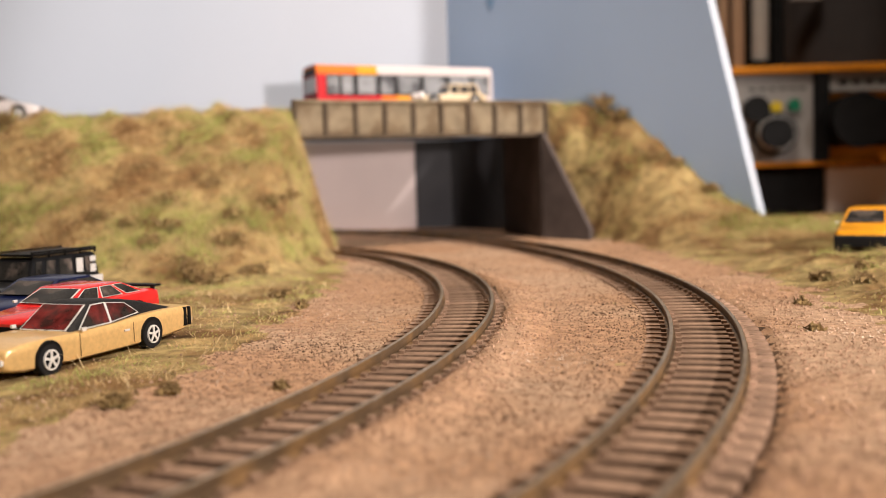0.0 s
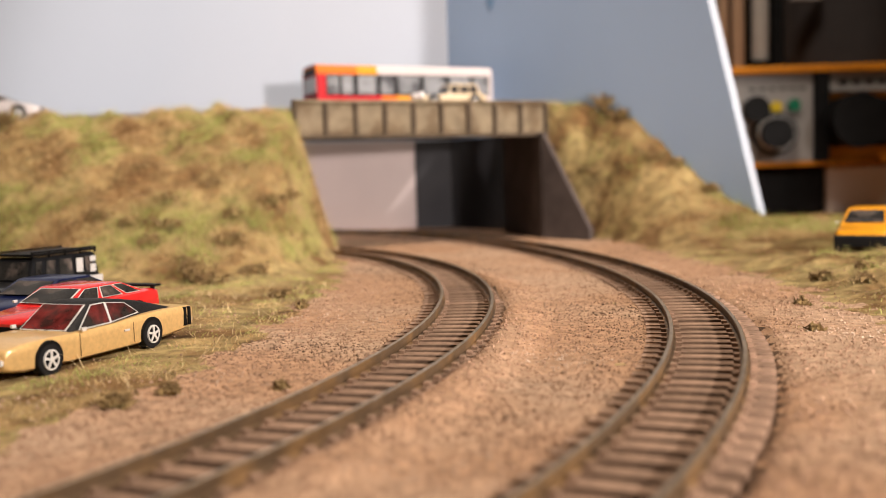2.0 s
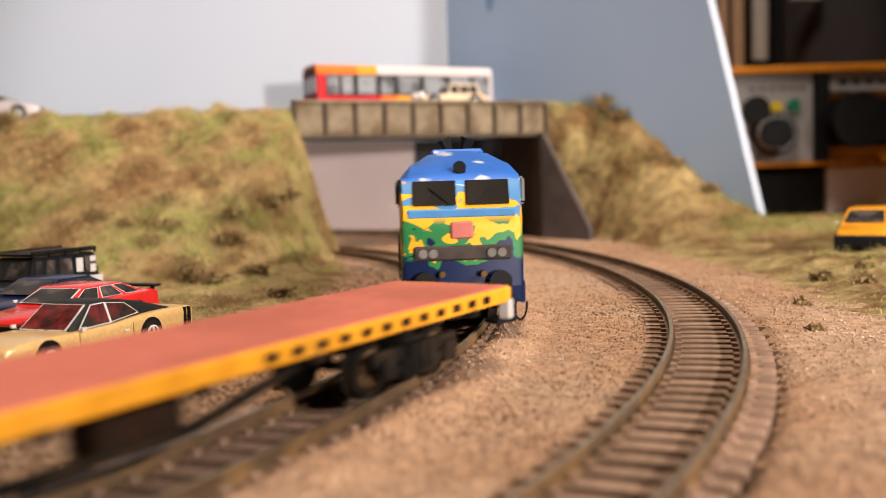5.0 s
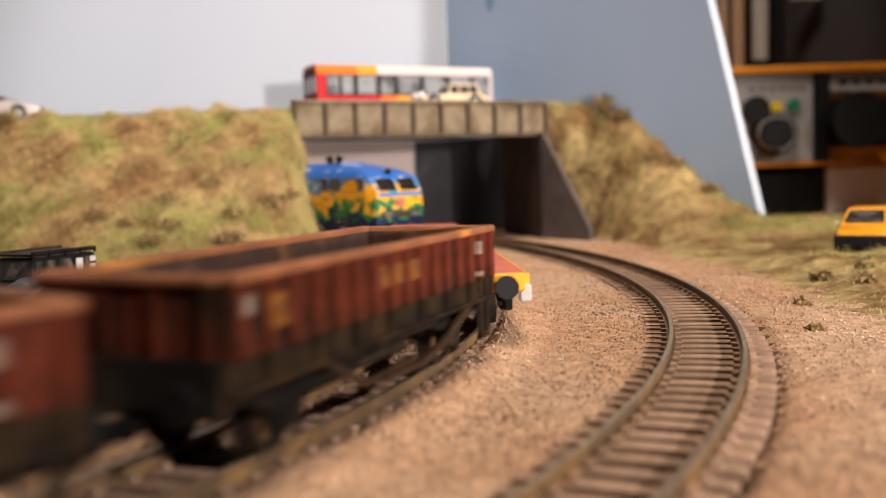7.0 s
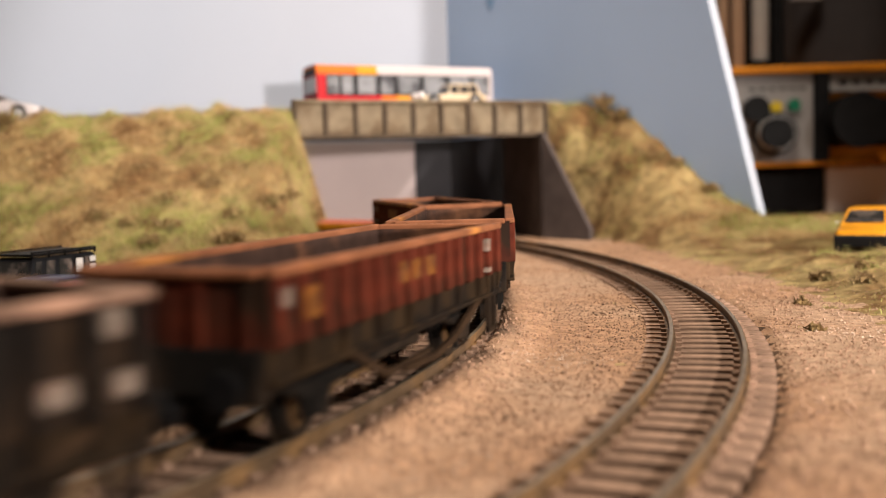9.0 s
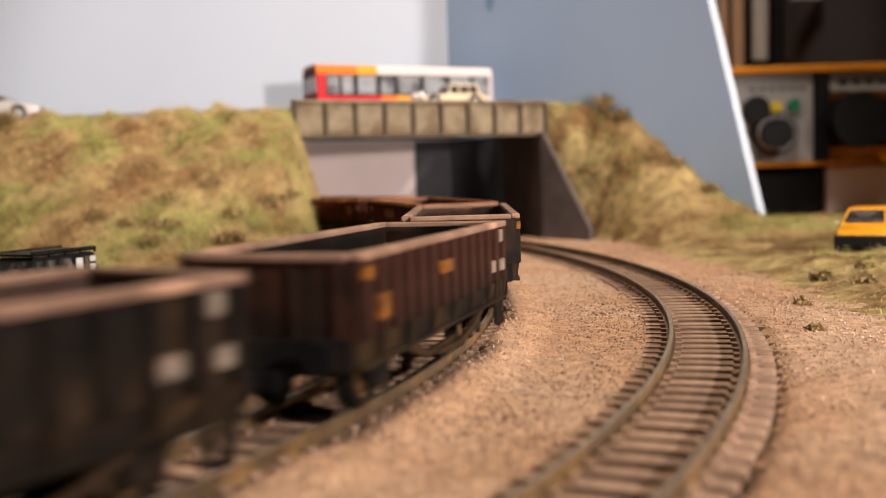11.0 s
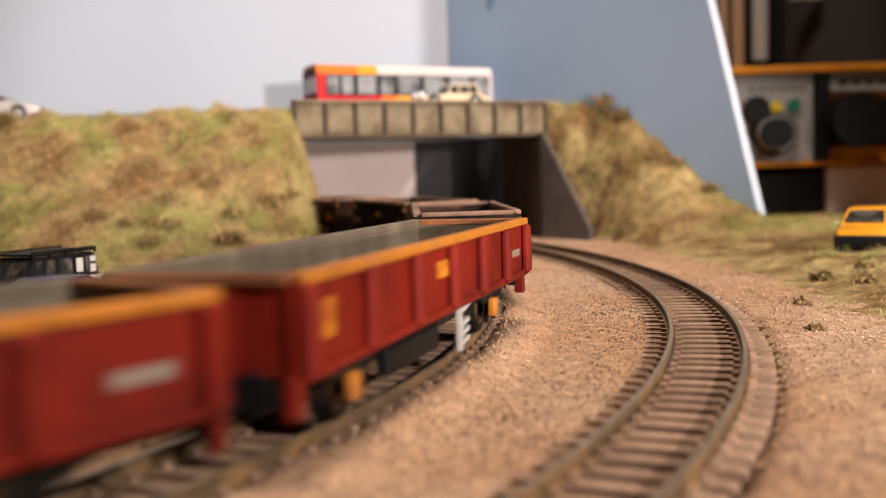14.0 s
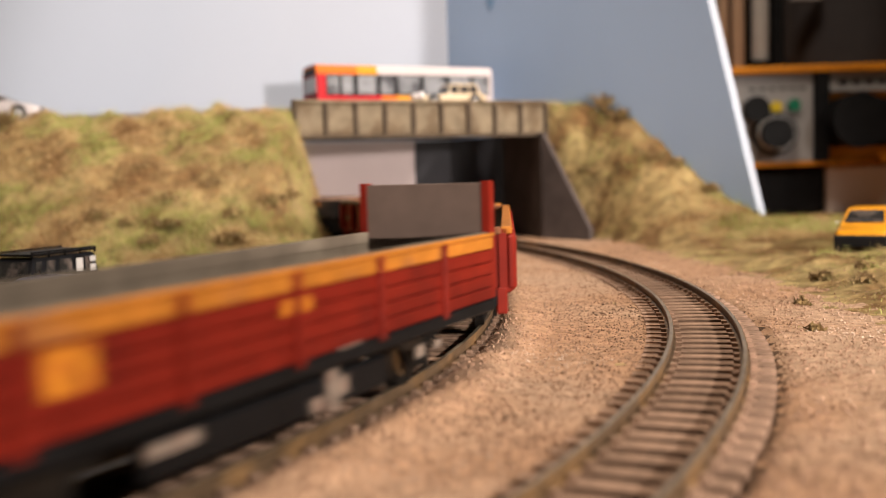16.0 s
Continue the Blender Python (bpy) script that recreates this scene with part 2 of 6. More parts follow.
def ground_sheet():
    xs, ys = axis(-0.40, 0.30, 0.0024, -2.5, 1.3), axis(0.10, 0.80, 0.0024, -1.9, 1.1)
    gx, gy = np.meshgrid(xs, ys)
    gz = height(gx, gy)
    nx, ny = len(xs), len(ys)
    idx = np.arange(nx * ny).reshape(ny, nx)
    faces = np.stack([idx[:-1, :-1], idx[:-1, 1:], idx[1:, 1:], idx[1:, :-1]], -1).reshape(-1, 4)
    ob = raw("ground", np.stack([gx.ravel(), gy.ravel(), gz.ravel()], 1), faces, EARTH)
    ob.data.materials.append(TURF)
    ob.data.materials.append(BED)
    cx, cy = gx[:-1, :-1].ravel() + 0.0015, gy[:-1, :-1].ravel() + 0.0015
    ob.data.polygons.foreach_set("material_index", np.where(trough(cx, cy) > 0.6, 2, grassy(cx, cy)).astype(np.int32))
    for p in ob.data.polygons:
        p.use_smooth = True
    tagged(ob, "brown earth and dry turf of the railway layout", "ground", kind="structure")


def grassy(x, y):
    """Where turf covers the earth."""
    z = height(x, y)
    fuzz = 0.0035 * ripple(x * 2.3, y * 2.1)
    u, dist = board_coords(x, y)
    near_side = (x < turf_edge(y) + fuzz) & (x > -0.62) & (y < 0.61) & (y > 0.12)
    bank = (u > 0.3) & (x > 0.03) & (z + 0.2 * fuzz > -0.0019)
    right_edge = np.interp(y, [0.16, 0.254, 0.376, 0.4345, 0.552], [0.128, 0.124, 0.130, 0.127, 0.115])
    far_side = (x > right_edge + 1.6 * fuzz) & (x < 0.45) & (y > 0.14) & (y < 0.6)
    return near_side | bank | far_side


def track(line, s0, s1, label):
    ob = empty("railway_track")
    tagged(ob, label, "track", "curved tracks", "structure")
    pts = line[(line[:, 0] >= s0) & (line[:, 0] <= s1)][::3]
    for side in (-1, 1):
        bm = bmesh.new()
        rings = []
        for s, x, y, th in pts:
            nx, ny = math.cos(th), math.sin(th)
            prof = [(-0.0011, -0.0030), (0.0011, -0.0030), (0.0011, -0.0026), (0.0004, -0.0023), (0.0004, -0.0010), (0.00058, -0.0008),
                    (0.00058, -0.0001), (0.00045, 0.0), (-0.00045, 0.0), (-0.00058, -0.0001), (-0.00058, -0.0008), (-0.0004, -0.0010), (-0.0004, -0.0023), (-0.0011, -0.0026)]
            rings.append([(x + nx * (side * 0.0087 + a), y + ny * (side * 0.0087 + a), b) for a, b in prof])
        fs = loft(bm, rings, caps=True)
        for i, f in enumerate(fs[:-2]):
            if i % 14 == 7:
                f.material_index = 1
        part("rail", bm, [RAIL, RAIL_TOP], ob, "rusty rail with a worn bright head")
    bm = bmesh.new()
    box(bm, -0.0152, 0.0152, -0.0021, 0.0021, -0.0062, -0.0027)
    for sx in (-0.0087, 0.0087):
        for o in (-0.0019, 0.0019):
            box(bm, sx + o - 0.0007, sx + o + 0.0007, -0.0010, 0.0010, -0.0027, -0.0018)
    me = bpy.data.meshes.new("sleeper")
    bm.to_mesh(me)
    bm.free()
    me.materials.append(SLEEPER)
    far_v, far_f = [], []
    base = np.array([v.co for v in me.vertices])
    quads = [list(p.vertices) for p in me.polygons]
    pitch = 0.0073
    for k in range(int((s1 - s0) / pitch)):
        s = s0 + (k + 0.5) * pitch
        x, y, th = at(line, s)
        rnd = random.Random(k)
        if -0.33 < s < 0.62:
            o = new("sleeper", me)
            o.parent = ob
            o.matrix_basis = pose(x, y, rnd.uniform(-0.0002, 0.0001), 0, 0, math.degrees(th) + rnd.uniform(-1.5, 1.5))
        else:
            c, sn = math.cos(th), math.sin(th)
            n = len(far_v) * len(base)
            far_v.append(np.stack([x + base[:, 0] * c - base[:, 1] * sn, y + base[:, 0] * sn + base[:, 1] * c, base[:, 2]], 1))
            far_f += [[n + i for i in q] for q in quads]
    if far_v:
        rest = raw("sleepers", np.concatenate(far_v), far_f, SLEEPER, ob)
        rest["kind"] = "stuff"


# ---- boards behind the layout, room ----
def board(name, a, b, z0, z1, mat, label, edge=None, slope=0.0, thick=0.006):
    """An upright board from a to b in plan; slope: how far its far end leans back along its length at the top."""
    a, b = Vector((*a, 0)), Vector((*b, 0))
    d = (b - a).normalized()
    n = Vector((-d.y, d.x, 0))
    if n.y < 0:
        n = -n
    bm = bmesh.new()
    lo, hi = Vector((0, 0, z0)), Vector((0, 0, z1))
    top = b - d * slope
    front = [a + lo, b + lo, top + hi, a + hi]
    back = [p + n * thick for p in front]
    fv, bv = [bm.verts.new(p) for p in front], [bm.verts.new(p) for p in back]
    bm.faces.new(fv)
    bm.faces.new(bv[::-1])
    for i in range(4):
        f = bm.faces.new((fv[i], bv[i], bv[(i + 1) % 4], fv[(i + 1) % 4]))
        f.material_index = 1 if i == 1 else 0
    bmesh.ops.recalc_face_normals(bm, faces=bm.faces)
    return tagged(part(name, bm, [mat, edge or mat]), label, "board", kind="structure")


def room():
    for name, lim in (("wall_north", (-2.9, 2.3, 2.3, 2.4, -0.9, 1.6)), ("wall_south", (-2.9, 2.3, -2.4, -2.3, -0.9, 1.6)),
                      ("wall_west", (-3.0, -2.9, -2.4, 2.4, -0.9, 1.6)), ("wall_east", (2.3, 2.4, -2.4, 2.4, -0.9, 1.6))):
        bm = bmesh.new()
        box(bm, *lim)
        tagged(part(name, bm, WALL_PAINT), "plain added room wall, darkened to weaken bounced light", "wall", kind="structure")
    bm = bmesh.new()
    box(bm, -3.0, 2.4, -2.4, 2.4, -1.0, -0.9)
    tagged(part("floor", bm, FLOOR_BOARD), "plain brown room floor", "floor", kind="structure")
    bm = bmesh.new()
    box(bm, -3.0, 2.4, -2.4, 2.4, 1.6, 1.7)
    tagged(part("ceiling", bm, WALL_PAINT), "plain added ceiling, darkened to weaken bounced light", "ceiling", kind="structure")
    bm = bmesh.new()
    box(bm, -2.5, 0.27, -1.9, 1.1, -0.05, -0.012)
    box(bm, 0.27, 1.3, -1.9, 0.67, -0.05, -0.012)
    for lx in (-2.4, -0.6, 0.2):
        for ly in (-1.8, 0.6):
            box(bm, lx - 0.03, lx + 0.03, ly - 0.03, ly + 0.03, -0.9, -0.05)
    tagged(part("baseboard", bm, FLOOR_BOARD), "wooden baseboard that carries the layout", "table", kind="structure")


ground_sheet()
track(INNER, -2.85, 1.85, "weathered model track curving under the bridge, inner line")
track(OUTER, -0.85, 1.15, "weathered model track curving under the bridge, outer line")
room()
LEFT_END = (-1.7, 0.955)
board("backdrop", CORNER, LEFT_END, -0.011, 0.62, BOARD_PALE, "pale sky-blue painted backscene board")
side_board = board("backdrop", CORNER, BOARD_END, -0.011, 0.42, BOARD, "sky-blue painted side board with a slanted white end", edge=BOARD_PALE, slope=0.118, thick=0.007)

bm = bmesh.new()
bmesh.ops.create_uvsphere(bm, u_segments=14, v_segments=8, radius=1.0, matrix=Matrix.LocRotScale((0.0424, 0.7828, 0.176), Euler((0, 0, radians(-54))), (0.0042, 0.0004, 0.0085)))
part("paint_drip", bm, material("darker_blue_drip", (0.22, 0.38, 0.60), 0.6, spread=0.1, scale=100), side_board, "darker blue drip of paint", smooth=True)


# ---- road bridge ----
GA, GB = Vector((-0.0855, 0.597, 0)), Vector((0.0725, 0.672, 0))


def along_bridge(o, h, z=0.0):
    """A pose on the bridge: o metres along it from its nearer end, h behind its front face."""
    d = (GB - GA).normalized()
    n = Vector((-d.y, d.x, 0))
    p = GA + d * o + n * h
    return pose(p.x, p.y, z, 0, 0, math.degrees(math.atan2(d.y, d.x)))


def bridge():
    ob = empty("road_bridge", along_bridge(0, 0))
    tagged(ob, "weathered olive plate girder road bridge over two tracks", "bridge")
    length = (GB - GA).length
    bm = bmesh.new()
    box(bm, 0, length, 0.003, 0.0045, 0.0668, 0.0872)
    part("web_plate", bm, GIRDER, ob)
    bm = bmesh.new()
    box(bm, -0.0006, length + 0.0006, 0.0, 0.0065, 0.0866, 0.0885, bevel=0.0003)
    part("top_flange", bm, GIRDER, ob)
    bm = bmesh.new()
    box(bm, -0.0006, length + 0.0006, 0.0, 0.0065, 0.0650, 0.0670, bevel=0.0003)
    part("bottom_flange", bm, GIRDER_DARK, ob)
    n = 9
    for i in range(n + 1):
        o = length * i / n
        bm = bmesh.new()
        box(bm, o - 0.0009, o + 0.0009, 0.0004, 0.003, 0.067, 0.0866)
        box(bm, o - 0.0016, o + 0.0016, 0.0024, 0.003, 0.067, 0.0866)
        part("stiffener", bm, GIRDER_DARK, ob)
    for i in range(n):
        a, b = length * i / n + 0.0016, length * (i + 1) / n - 0.0016
        bm = bmesh.new()
        box(bm, a, b, 0.0022, 0.003, 0.0678, 0.0850, bevel=0.0007)
        part("panel", bm, GIRDER, ob)
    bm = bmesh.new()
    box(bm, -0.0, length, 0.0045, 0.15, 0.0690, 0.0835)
    part("deck", bm, CARD_AND_SHADE, ob, "dark underside of the road deck")


bridge()


def slab(name, pts, z0, z1, mat, label, category="road"):
    bm = bmesh.new()
    loft(bm, [[(x, y, z0) for x, y in pts], [(x, y, z1) for x, y in pts]])
    bmesh.ops.recalc_face_normals(bm, faces=bm.faces)
    return tagged(part(name, bm, mat), label, category, kind="structure")


slab("road", [(-1.2, 0.604), (-0.089, 0.602), (-0.145, 0.80), (-1.2, 0.90)], 0.076, 0.0836, ROAD, "grey card road along the top of the bank")


def upright(name, pts, mat, label, thick=0.004):
    """A wall through points (x, y, bottom, top)."""
    bm = bmesh.new()
    for (x0, y0, a0, b0), (x1, y1, a1, b1) in zip(pts, pts[1:]):
        d = Vector((x1 - x0, y1 - y0, 0)).normalized()
        n = Vector((-d.y, d.x, 0)) * thick
        ring = [Vector((x0, y0, a0)), Vector((x0, y0, b0)), Vector((x0, y0, b0)) + n, Vector((x0, y0, a0)) + n]
        ring2 = [Vector((x1, y1, a1)), Vector((x1, y1, b1)), Vector((x1, y1, b1)) + n, Vector((x1, y1, a1)) + n]
        loft(bm, [ring, ring2])
    bmesh.ops.recalc_face_normals(bm, faces=bm.faces)
    return tagged(part(name, bm, mat), label, "wall", kind="structure")


ABUT = material("brown_grey_abutment_card", (0.075, 0.060, 0.055), 0.9, spread=0.2, scale=60)
upright("wall_abutment", [(0.050, 0.735, -0.008, 0.068), (0.0705, 0.664, -0.008, 0.0665), (0.0965, 0.635, -0.008, 0.004)], ABUT, "dark grey bridge abutment with a sloping wing wall", -0.004)
upright("wall_retaining", [(-0.62, 0.611, -0.008, 0.0835), (-0.0885, 0.609, -0.008, 0.0835)], CARD_AND_SHADE, "plain card wall behind the grassy bank", 0.003)
# added linings: charcoal paints the boards' shade, pale grey their lit half
upright("wall_lining", [(-0.021, 0.8275, -0.012, 0.0690), (0.0085, 0.8240, -0.012, 0.0690), (0.060, 0.752, -0.012, 0.069)], CARD_AND_SHADE, "charcoal lining with the shade under the bridge in its colour", 0.002)
upright("wall_lining", [(-0.60, 0.872, -0.012, 0.0750), (-0.0215, 0.8275, -0.012, 0.0690)], CARD_LIT, "pale grey lining, the lit half of the wall under the bridge", 0.002)


# ---- the train: local axes x forwards, y to its left, z up from the rail head ----
def livery():
    """Painted landscape: navy skirt, green and yellow fields, blue sky with white wisps."""
    m = bpy.data.materials.new("painted_landscape_livery")
    m.use_nodes = True
    nodes, links = m.node_tree.nodes, m.node_tree.links
    b = nodes["Principled BSDF"]
    b.inputs["Roughness"].default_value = 0.48
    b.inputs["Specular IOR Level"].default_value = 0.2
    tc = nodes.new("ShaderNodeTexCoord")
    mp = nodes.new("ShaderNodeMapping")
    mp.inputs["Scale"].default_value = (0.95, 1.0, 1.35)
    mp.inputs["Rotation"].default_value = (0, radians(24), 0)
    links.new(tc.outputs["Object"], mp.inputs[0])
    n1 = nodes.new("ShaderNodeTexNoise")
    n1.inputs["Scale"].default_value, n1.inputs["Detail"].default_value, n1.inputs["Distortion"].default_value = 88, 2.2, 1.1
    links.new(mp.outputs[0], n1.inputs["Vector"])
    sep = nodes.new("ShaderNodeSeparateXYZ")
    links.new(tc.outputs["Object"], sep.inputs[0])
    z = nodes.new("ShaderNodeMath")
    z.operation = "MULTIPLY_ADD"
    links.new(sep.outputs[2], z.inputs[0])
    z.inputs[1].default_value, z.inputs[2].default_value = 20.0, -0.335
    sway = nodes.new("ShaderNodeMath")
    sway.operation = "MULTIPLY_ADD"
    links.new(n1.outputs["Fac"], sway.inputs[0])
    sway.inputs[1].default_value = 0.60
    links.new(z.outputs[0], sway.inputs[2])
    ramp = nodes.new("ShaderNodeValToRGB")
    ramp.color_ramp.interpolation = "CONSTANT"
    stops = [(0.0, (0.0035, 0.0100, 0.044)), (0.395, (0.018, 0.15, 0.04)), (0.455, (0.70, 0.32, 0.013)), (0.675, (0.055, 0.17, 0.34)), (0.80, (0.45, 0.47, 0.50)), (0.825, (0.03, 0.19, 0.70))]
    el = ramp.color_ramp.elements
    while len(el) < len(stops):
        el.new(0.5)
    for e, (p, c) in zip(el, stops):
        e.position, e.color = p, (*c, 1)
    links.new(sway.outputs[0], ramp.inputs[0])
    n2 = nodes.new("ShaderNodeTexNoise")
    n2.inputs["Scale"].default_value, n2.inputs["Detail"].default_value = 115, 2.0
    links.new(mp.outputs[0], n2.inputs["Vector"])
    wisp = nodes.new("ShaderNodeMapRange")
    wisp.inputs[1].default_value, wisp.inputs[2].default_value = 0.60, 0.67
    links.new(n2.outputs["Fac"], wisp.inputs[0])
    up = nodes.new("ShaderNodeMapRange")
    up.inputs[1].default_value, up.inputs[2].default_value = 0.0402, 0.0408
    links.new(sep.outputs[2], up.inputs[0])
    both = nodes.new("ShaderNodeMath")
    both.operation = "MULTIPLY"
    links.new(wisp.outputs[0], both.inputs[0])
    links.new(up.outputs[0], both.inputs[1])
    sky = nodes.new("ShaderNodeMix")
    sky.data_type = "RGBA"
    links.new(up.outputs[0], sky.inputs[0])
    # green hedges strewn over the yellow fields
    n3 = nodes.new("ShaderNodeTexNoise")
    n3.inputs["Scale"].default_value, n3.inputs["Detail"].default_value, n3.inputs["Distortion"].default_value = 135, 2.0, 0.6
    links.new(mp.outputs[0], n3.inputs["Vector"])
    hedge = nodes.new("ShaderNodeMapRange")
    hedge.inputs[1].default_value, hedge.inputs[2].default_value = 0.535, 0.55
    links.new(n3.outputs["Fac"], hedge.inputs[0])
    low = nodes.new("ShaderNodeMapRange")
    low.inputs[1].default_value, low.inputs[2].default_value = 0.0312, 0.0290
    links.new(sep.outputs[2], low.inputs[0])
    high = nodes.new("ShaderNodeMapRange")
    high.inputs[1].default_value, high.inputs[2].default_value = 0.0190, 0.0200
    links.new(sep.outputs[2], high.inputs[0])
    m1 = nodes.new("ShaderNodeMath")
    m1.operation = "MULTIPLY"
    links.new(low.outputs[0], m1.inputs[0])
    links.new(high.outputs[0], m1.inputs[1])
    m2 = nodes.new("ShaderNodeMath")
    m2.operation = "MULTIPLY"
    links.new(m1.outputs[0], m2.inputs[0])
    links.new(hedge.outputs[0], m2.inputs[1])
    field = nodes.new("ShaderNodeMix")
    field.data_type = "RGBA"
    links.new(m2.outputs[0], field.inputs[0])
    links.new(ramp.outputs[0], field.inputs[6])
    field.inputs[7].default_value = (0.018, 0.14, 0.045, 1)
    links.new(field.outputs[2], sky.inputs[6])
    sky.inputs[7].default_value = (0.020, 0.105, 0.40, 1)
    mix = nodes.new("ShaderNodeMix")
    mix.data_type = "RGBA"
    links.new(both.outputs[0], mix.inputs[0])
    links.new(sky.outputs[2], mix.inputs[6])
    mix.inputs[7].default_value = (0.42, 0.44, 0.49, 1)
    links.new(mix.outputs[2], b.inputs["Base Color"])
    return m


LIVERY = livery()
NAVY = material("navy_paint", (0.0035, 0.0095, 0.042), 0.4, spread=0.12, scale=200)
DARK_GLASS = material("smoked_window", (0.06, 0.054, 0.048), 0.12, spread=0.2, scale=40)
SCREEN_GLASS = material("dark_windscreen", (0.016, 0.014, 0.012), 0.08, spread=0.3, scale=40)
PALE_METAL = material("pale_grey_strip", (0.13, 0.12, 0.11), 0.45, spread=0.12, scale=200)
STRIP = material("brown_grey_strip", (0.035, 0.028, 0.024), 0.5, spread=0.3, scale=200)
TAP = material("dull_brass_tap", (0.10, 0.05, 0.012), 0.5, spread=0.2, scale=200)
PANE_EDGE = material("dark_window_rubber", (0.03, 0.028, 0.026), 0.6, spread=0.2, scale=200)
YELLOW = material("warning_yellow", (0.62, 0.27, 0.018), 0.5, spread=0.15, scale=200, second=(0.55, 0.25, 0.03), second_amount=0.15, second_scale=120)
PLATE_RED = material("faded_red_panel", (0.36, 0.11, 0.09), 0.5, spread=0.1, scale=150)
WHITE = material("white_paint", (0.36, 0.34, 0.32), 0.5, spread=0.08, scale=200)
ORANGE = material("worn_orange_rim", (0.36, 0.13, 0.018), 0.55, spread=0.22, scale=220, second=(0.28, 0.11, 0.035), second_amount=0.25, second_scale=90)
DECK = material("salmon_deck", (0.46, 0.135, 0.092), 0.8, spread=0.07, scale=300, second=(0.38, 0.11, 0.075), second_amount=0.3, second_scale=30)
RUSTY = material("rusty_maroon_body", (0.076, 0.0145, 0.0065), 0.75, spread=0.45, scale=160, second=(0.016, 0.008, 0.004), second_amount=0.55, second_scale=55)
RUST_RIM = material("worn_rust_rim", (0.19, 0.075, 0.035), 0.7, spread=0.3, scale=150, second=(0.40, 0.17, 0.04), second_amount=0.25, second_scale=50)
RUST_IN = material("rusty_inside", (0.042, 0.024, 0.018), 0.85, spread=0.35, scale=200, second=(0.14, 0.065, 0.035), second_amount=0.35, second_scale=60)
SOOT = material("sooty_brown_body", (0.007, 0.005, 0.0038), 0.75, spread=0.4, scale=160, second=(0.024, 0.0135, 0.007), second_amount=0.4, second_scale=45)
SOOT_RIM = material("sooty_worn_rim", (0.19, 0.115, 0.08), 0.7, spread=0.3, scale=150, second=(0.38, 0.22, 0.15), second_amount=0.3, second_scale=50)
DUSKY = material("dull_maroon_body", (0.030, 0.0105, 0.0065), 0.75, spread=0.4, scale=160, second=(0.014, 0.008, 0.005), second_amount=0.5, second_scale=50)
MAROON = material("maroon_body", (0.15, 0.0115, 0.006), 0.5, spread=0.14, scale=150, second=(0.095, 0.008, 0.005), second_amount=0.35, second_scale=40)
GREY_IN = material("dusty_grey_inside", (0.105, 0.084, 0.062), 0.85, spread=0.15, scale=150, second=(0.15, 0.122, 0.09), second_amount=0.4, second_scale=40)
BROWN_BOARD = material("brown_grey_end_board", (0.105, 0.075, 0.06), 0.8, spread=0.12, scale=120)
FADED_YELLOW = material("faded_yellow_marking", (0.16, 0.060, 0.012), 0.65, spread=0.4, scale=400, second=(0.10, 0.04, 0.015), second_amount=0.4, second_scale=300)
BRIGHT_MARK = material("orange_yellow_marking", (0.46, 0.16, 0.016), 0.6, spread=0.35, scale=500, second=(0.24, 0.05, 0.012), second_amount=0.3, second_scale=350)
FADED_WHITE = material("faded_white_marking", (0.19, 0.15, 0.12), 0.65, spread=0.3, scale=400, second=(0.2, 0.12, 0.09), second_amount=0.3, second_scale=300)

LEVER = material("rusty_lever", (0.0300, 0.0168, 0.0084), 0.75, spread=0.3, scale=200)
BROW_BLUE = material("sky_blue_band", (0.05, 0.17, 0.36), 0.4, spread=0.1, scale=150)


def wheelset(parent, x, r=0.0062, mat=None, z_drop=0.0):
    """Two wheels on an axle, turning as the vehicle rolls."""
    bm = bmesh.new()
    cyl(bm, (0, 0, 0), (0, 1, 0), 0.0010, 0.024, 8)
    for s in (-1, 1):
        cyl(bm, (0, s * 0.0086, 0), (0, 1, 0), r, 0.0024, 22)
        cyl(bm, (0, s * 0.0075, 0), (0, 1, 0), r + 0.0007, 0.0006, 22)
        cyl(bm, (0, s * 0.0099, 0), (0, 1, 0), r * 0.66, 0.0004, 18, mi=1)
        cyl(bm, (0, s * 0.0102, 0), (0, 1, 0), r * 0.28, 0.0006, 10)
        for k in range(4):
            a = k * math.pi / 2 + 0.4
            cyl(bm, (math.cos(a) * r * 0.45, s * 0.0102, math.sin(a) * r * 0.45), (0, 1, 0), r * 0.1, 0.0003, 6)
    ob = part("wheelset", bm, [GRIME, mat or RAIL], parent)
    ob.matrix_basis = pose(x, 0, r - z_drop)
    return ob


def buffers(parent, x, z=0.0135, spread=0.0115, mat=None):
    s = 1 if x > 0 else -1
    for y in (-spread, spread):
        bm = bmesh.new()
        cyl(bm, (x + s * 0.0012, y, z), (1, 0, 0), 0.0015, 0.0036, 10)
        cyl(bm, (x + s * 0.0034, y, z), (1, 0, 0), 0.0030, 0.0009, 16)
        part("buffer", bm, mat or BLACK, parent)
    bm = bmesh.new()
    bar(bm, (x - s * 0.002, 0, 0.009), (x + s * 0.004, 0, 0.0085), 0.003, 0.0022)
    bar(bm, (x + s * 0.004, -0.0035, 0.009), (x + s * 0.004, 0.0035, 0.009), 0.0012, 0.0030)
    part("coupling", bm, BLACK, parent)


def plate(parent, name, x0, x1, z0, z1, y, mat, label="", depth=0.0003):
    """A thin raised plate on a side wall at y (its sign tells which side)."""
    bm = bmesh.new()
    s = 1 if y > 0 else -1
    box(bm, x0, x1, min(y, y + s * depth), max(y, y + s * depth), z0, z1)
    return part(name, bm, mat, parent, label)


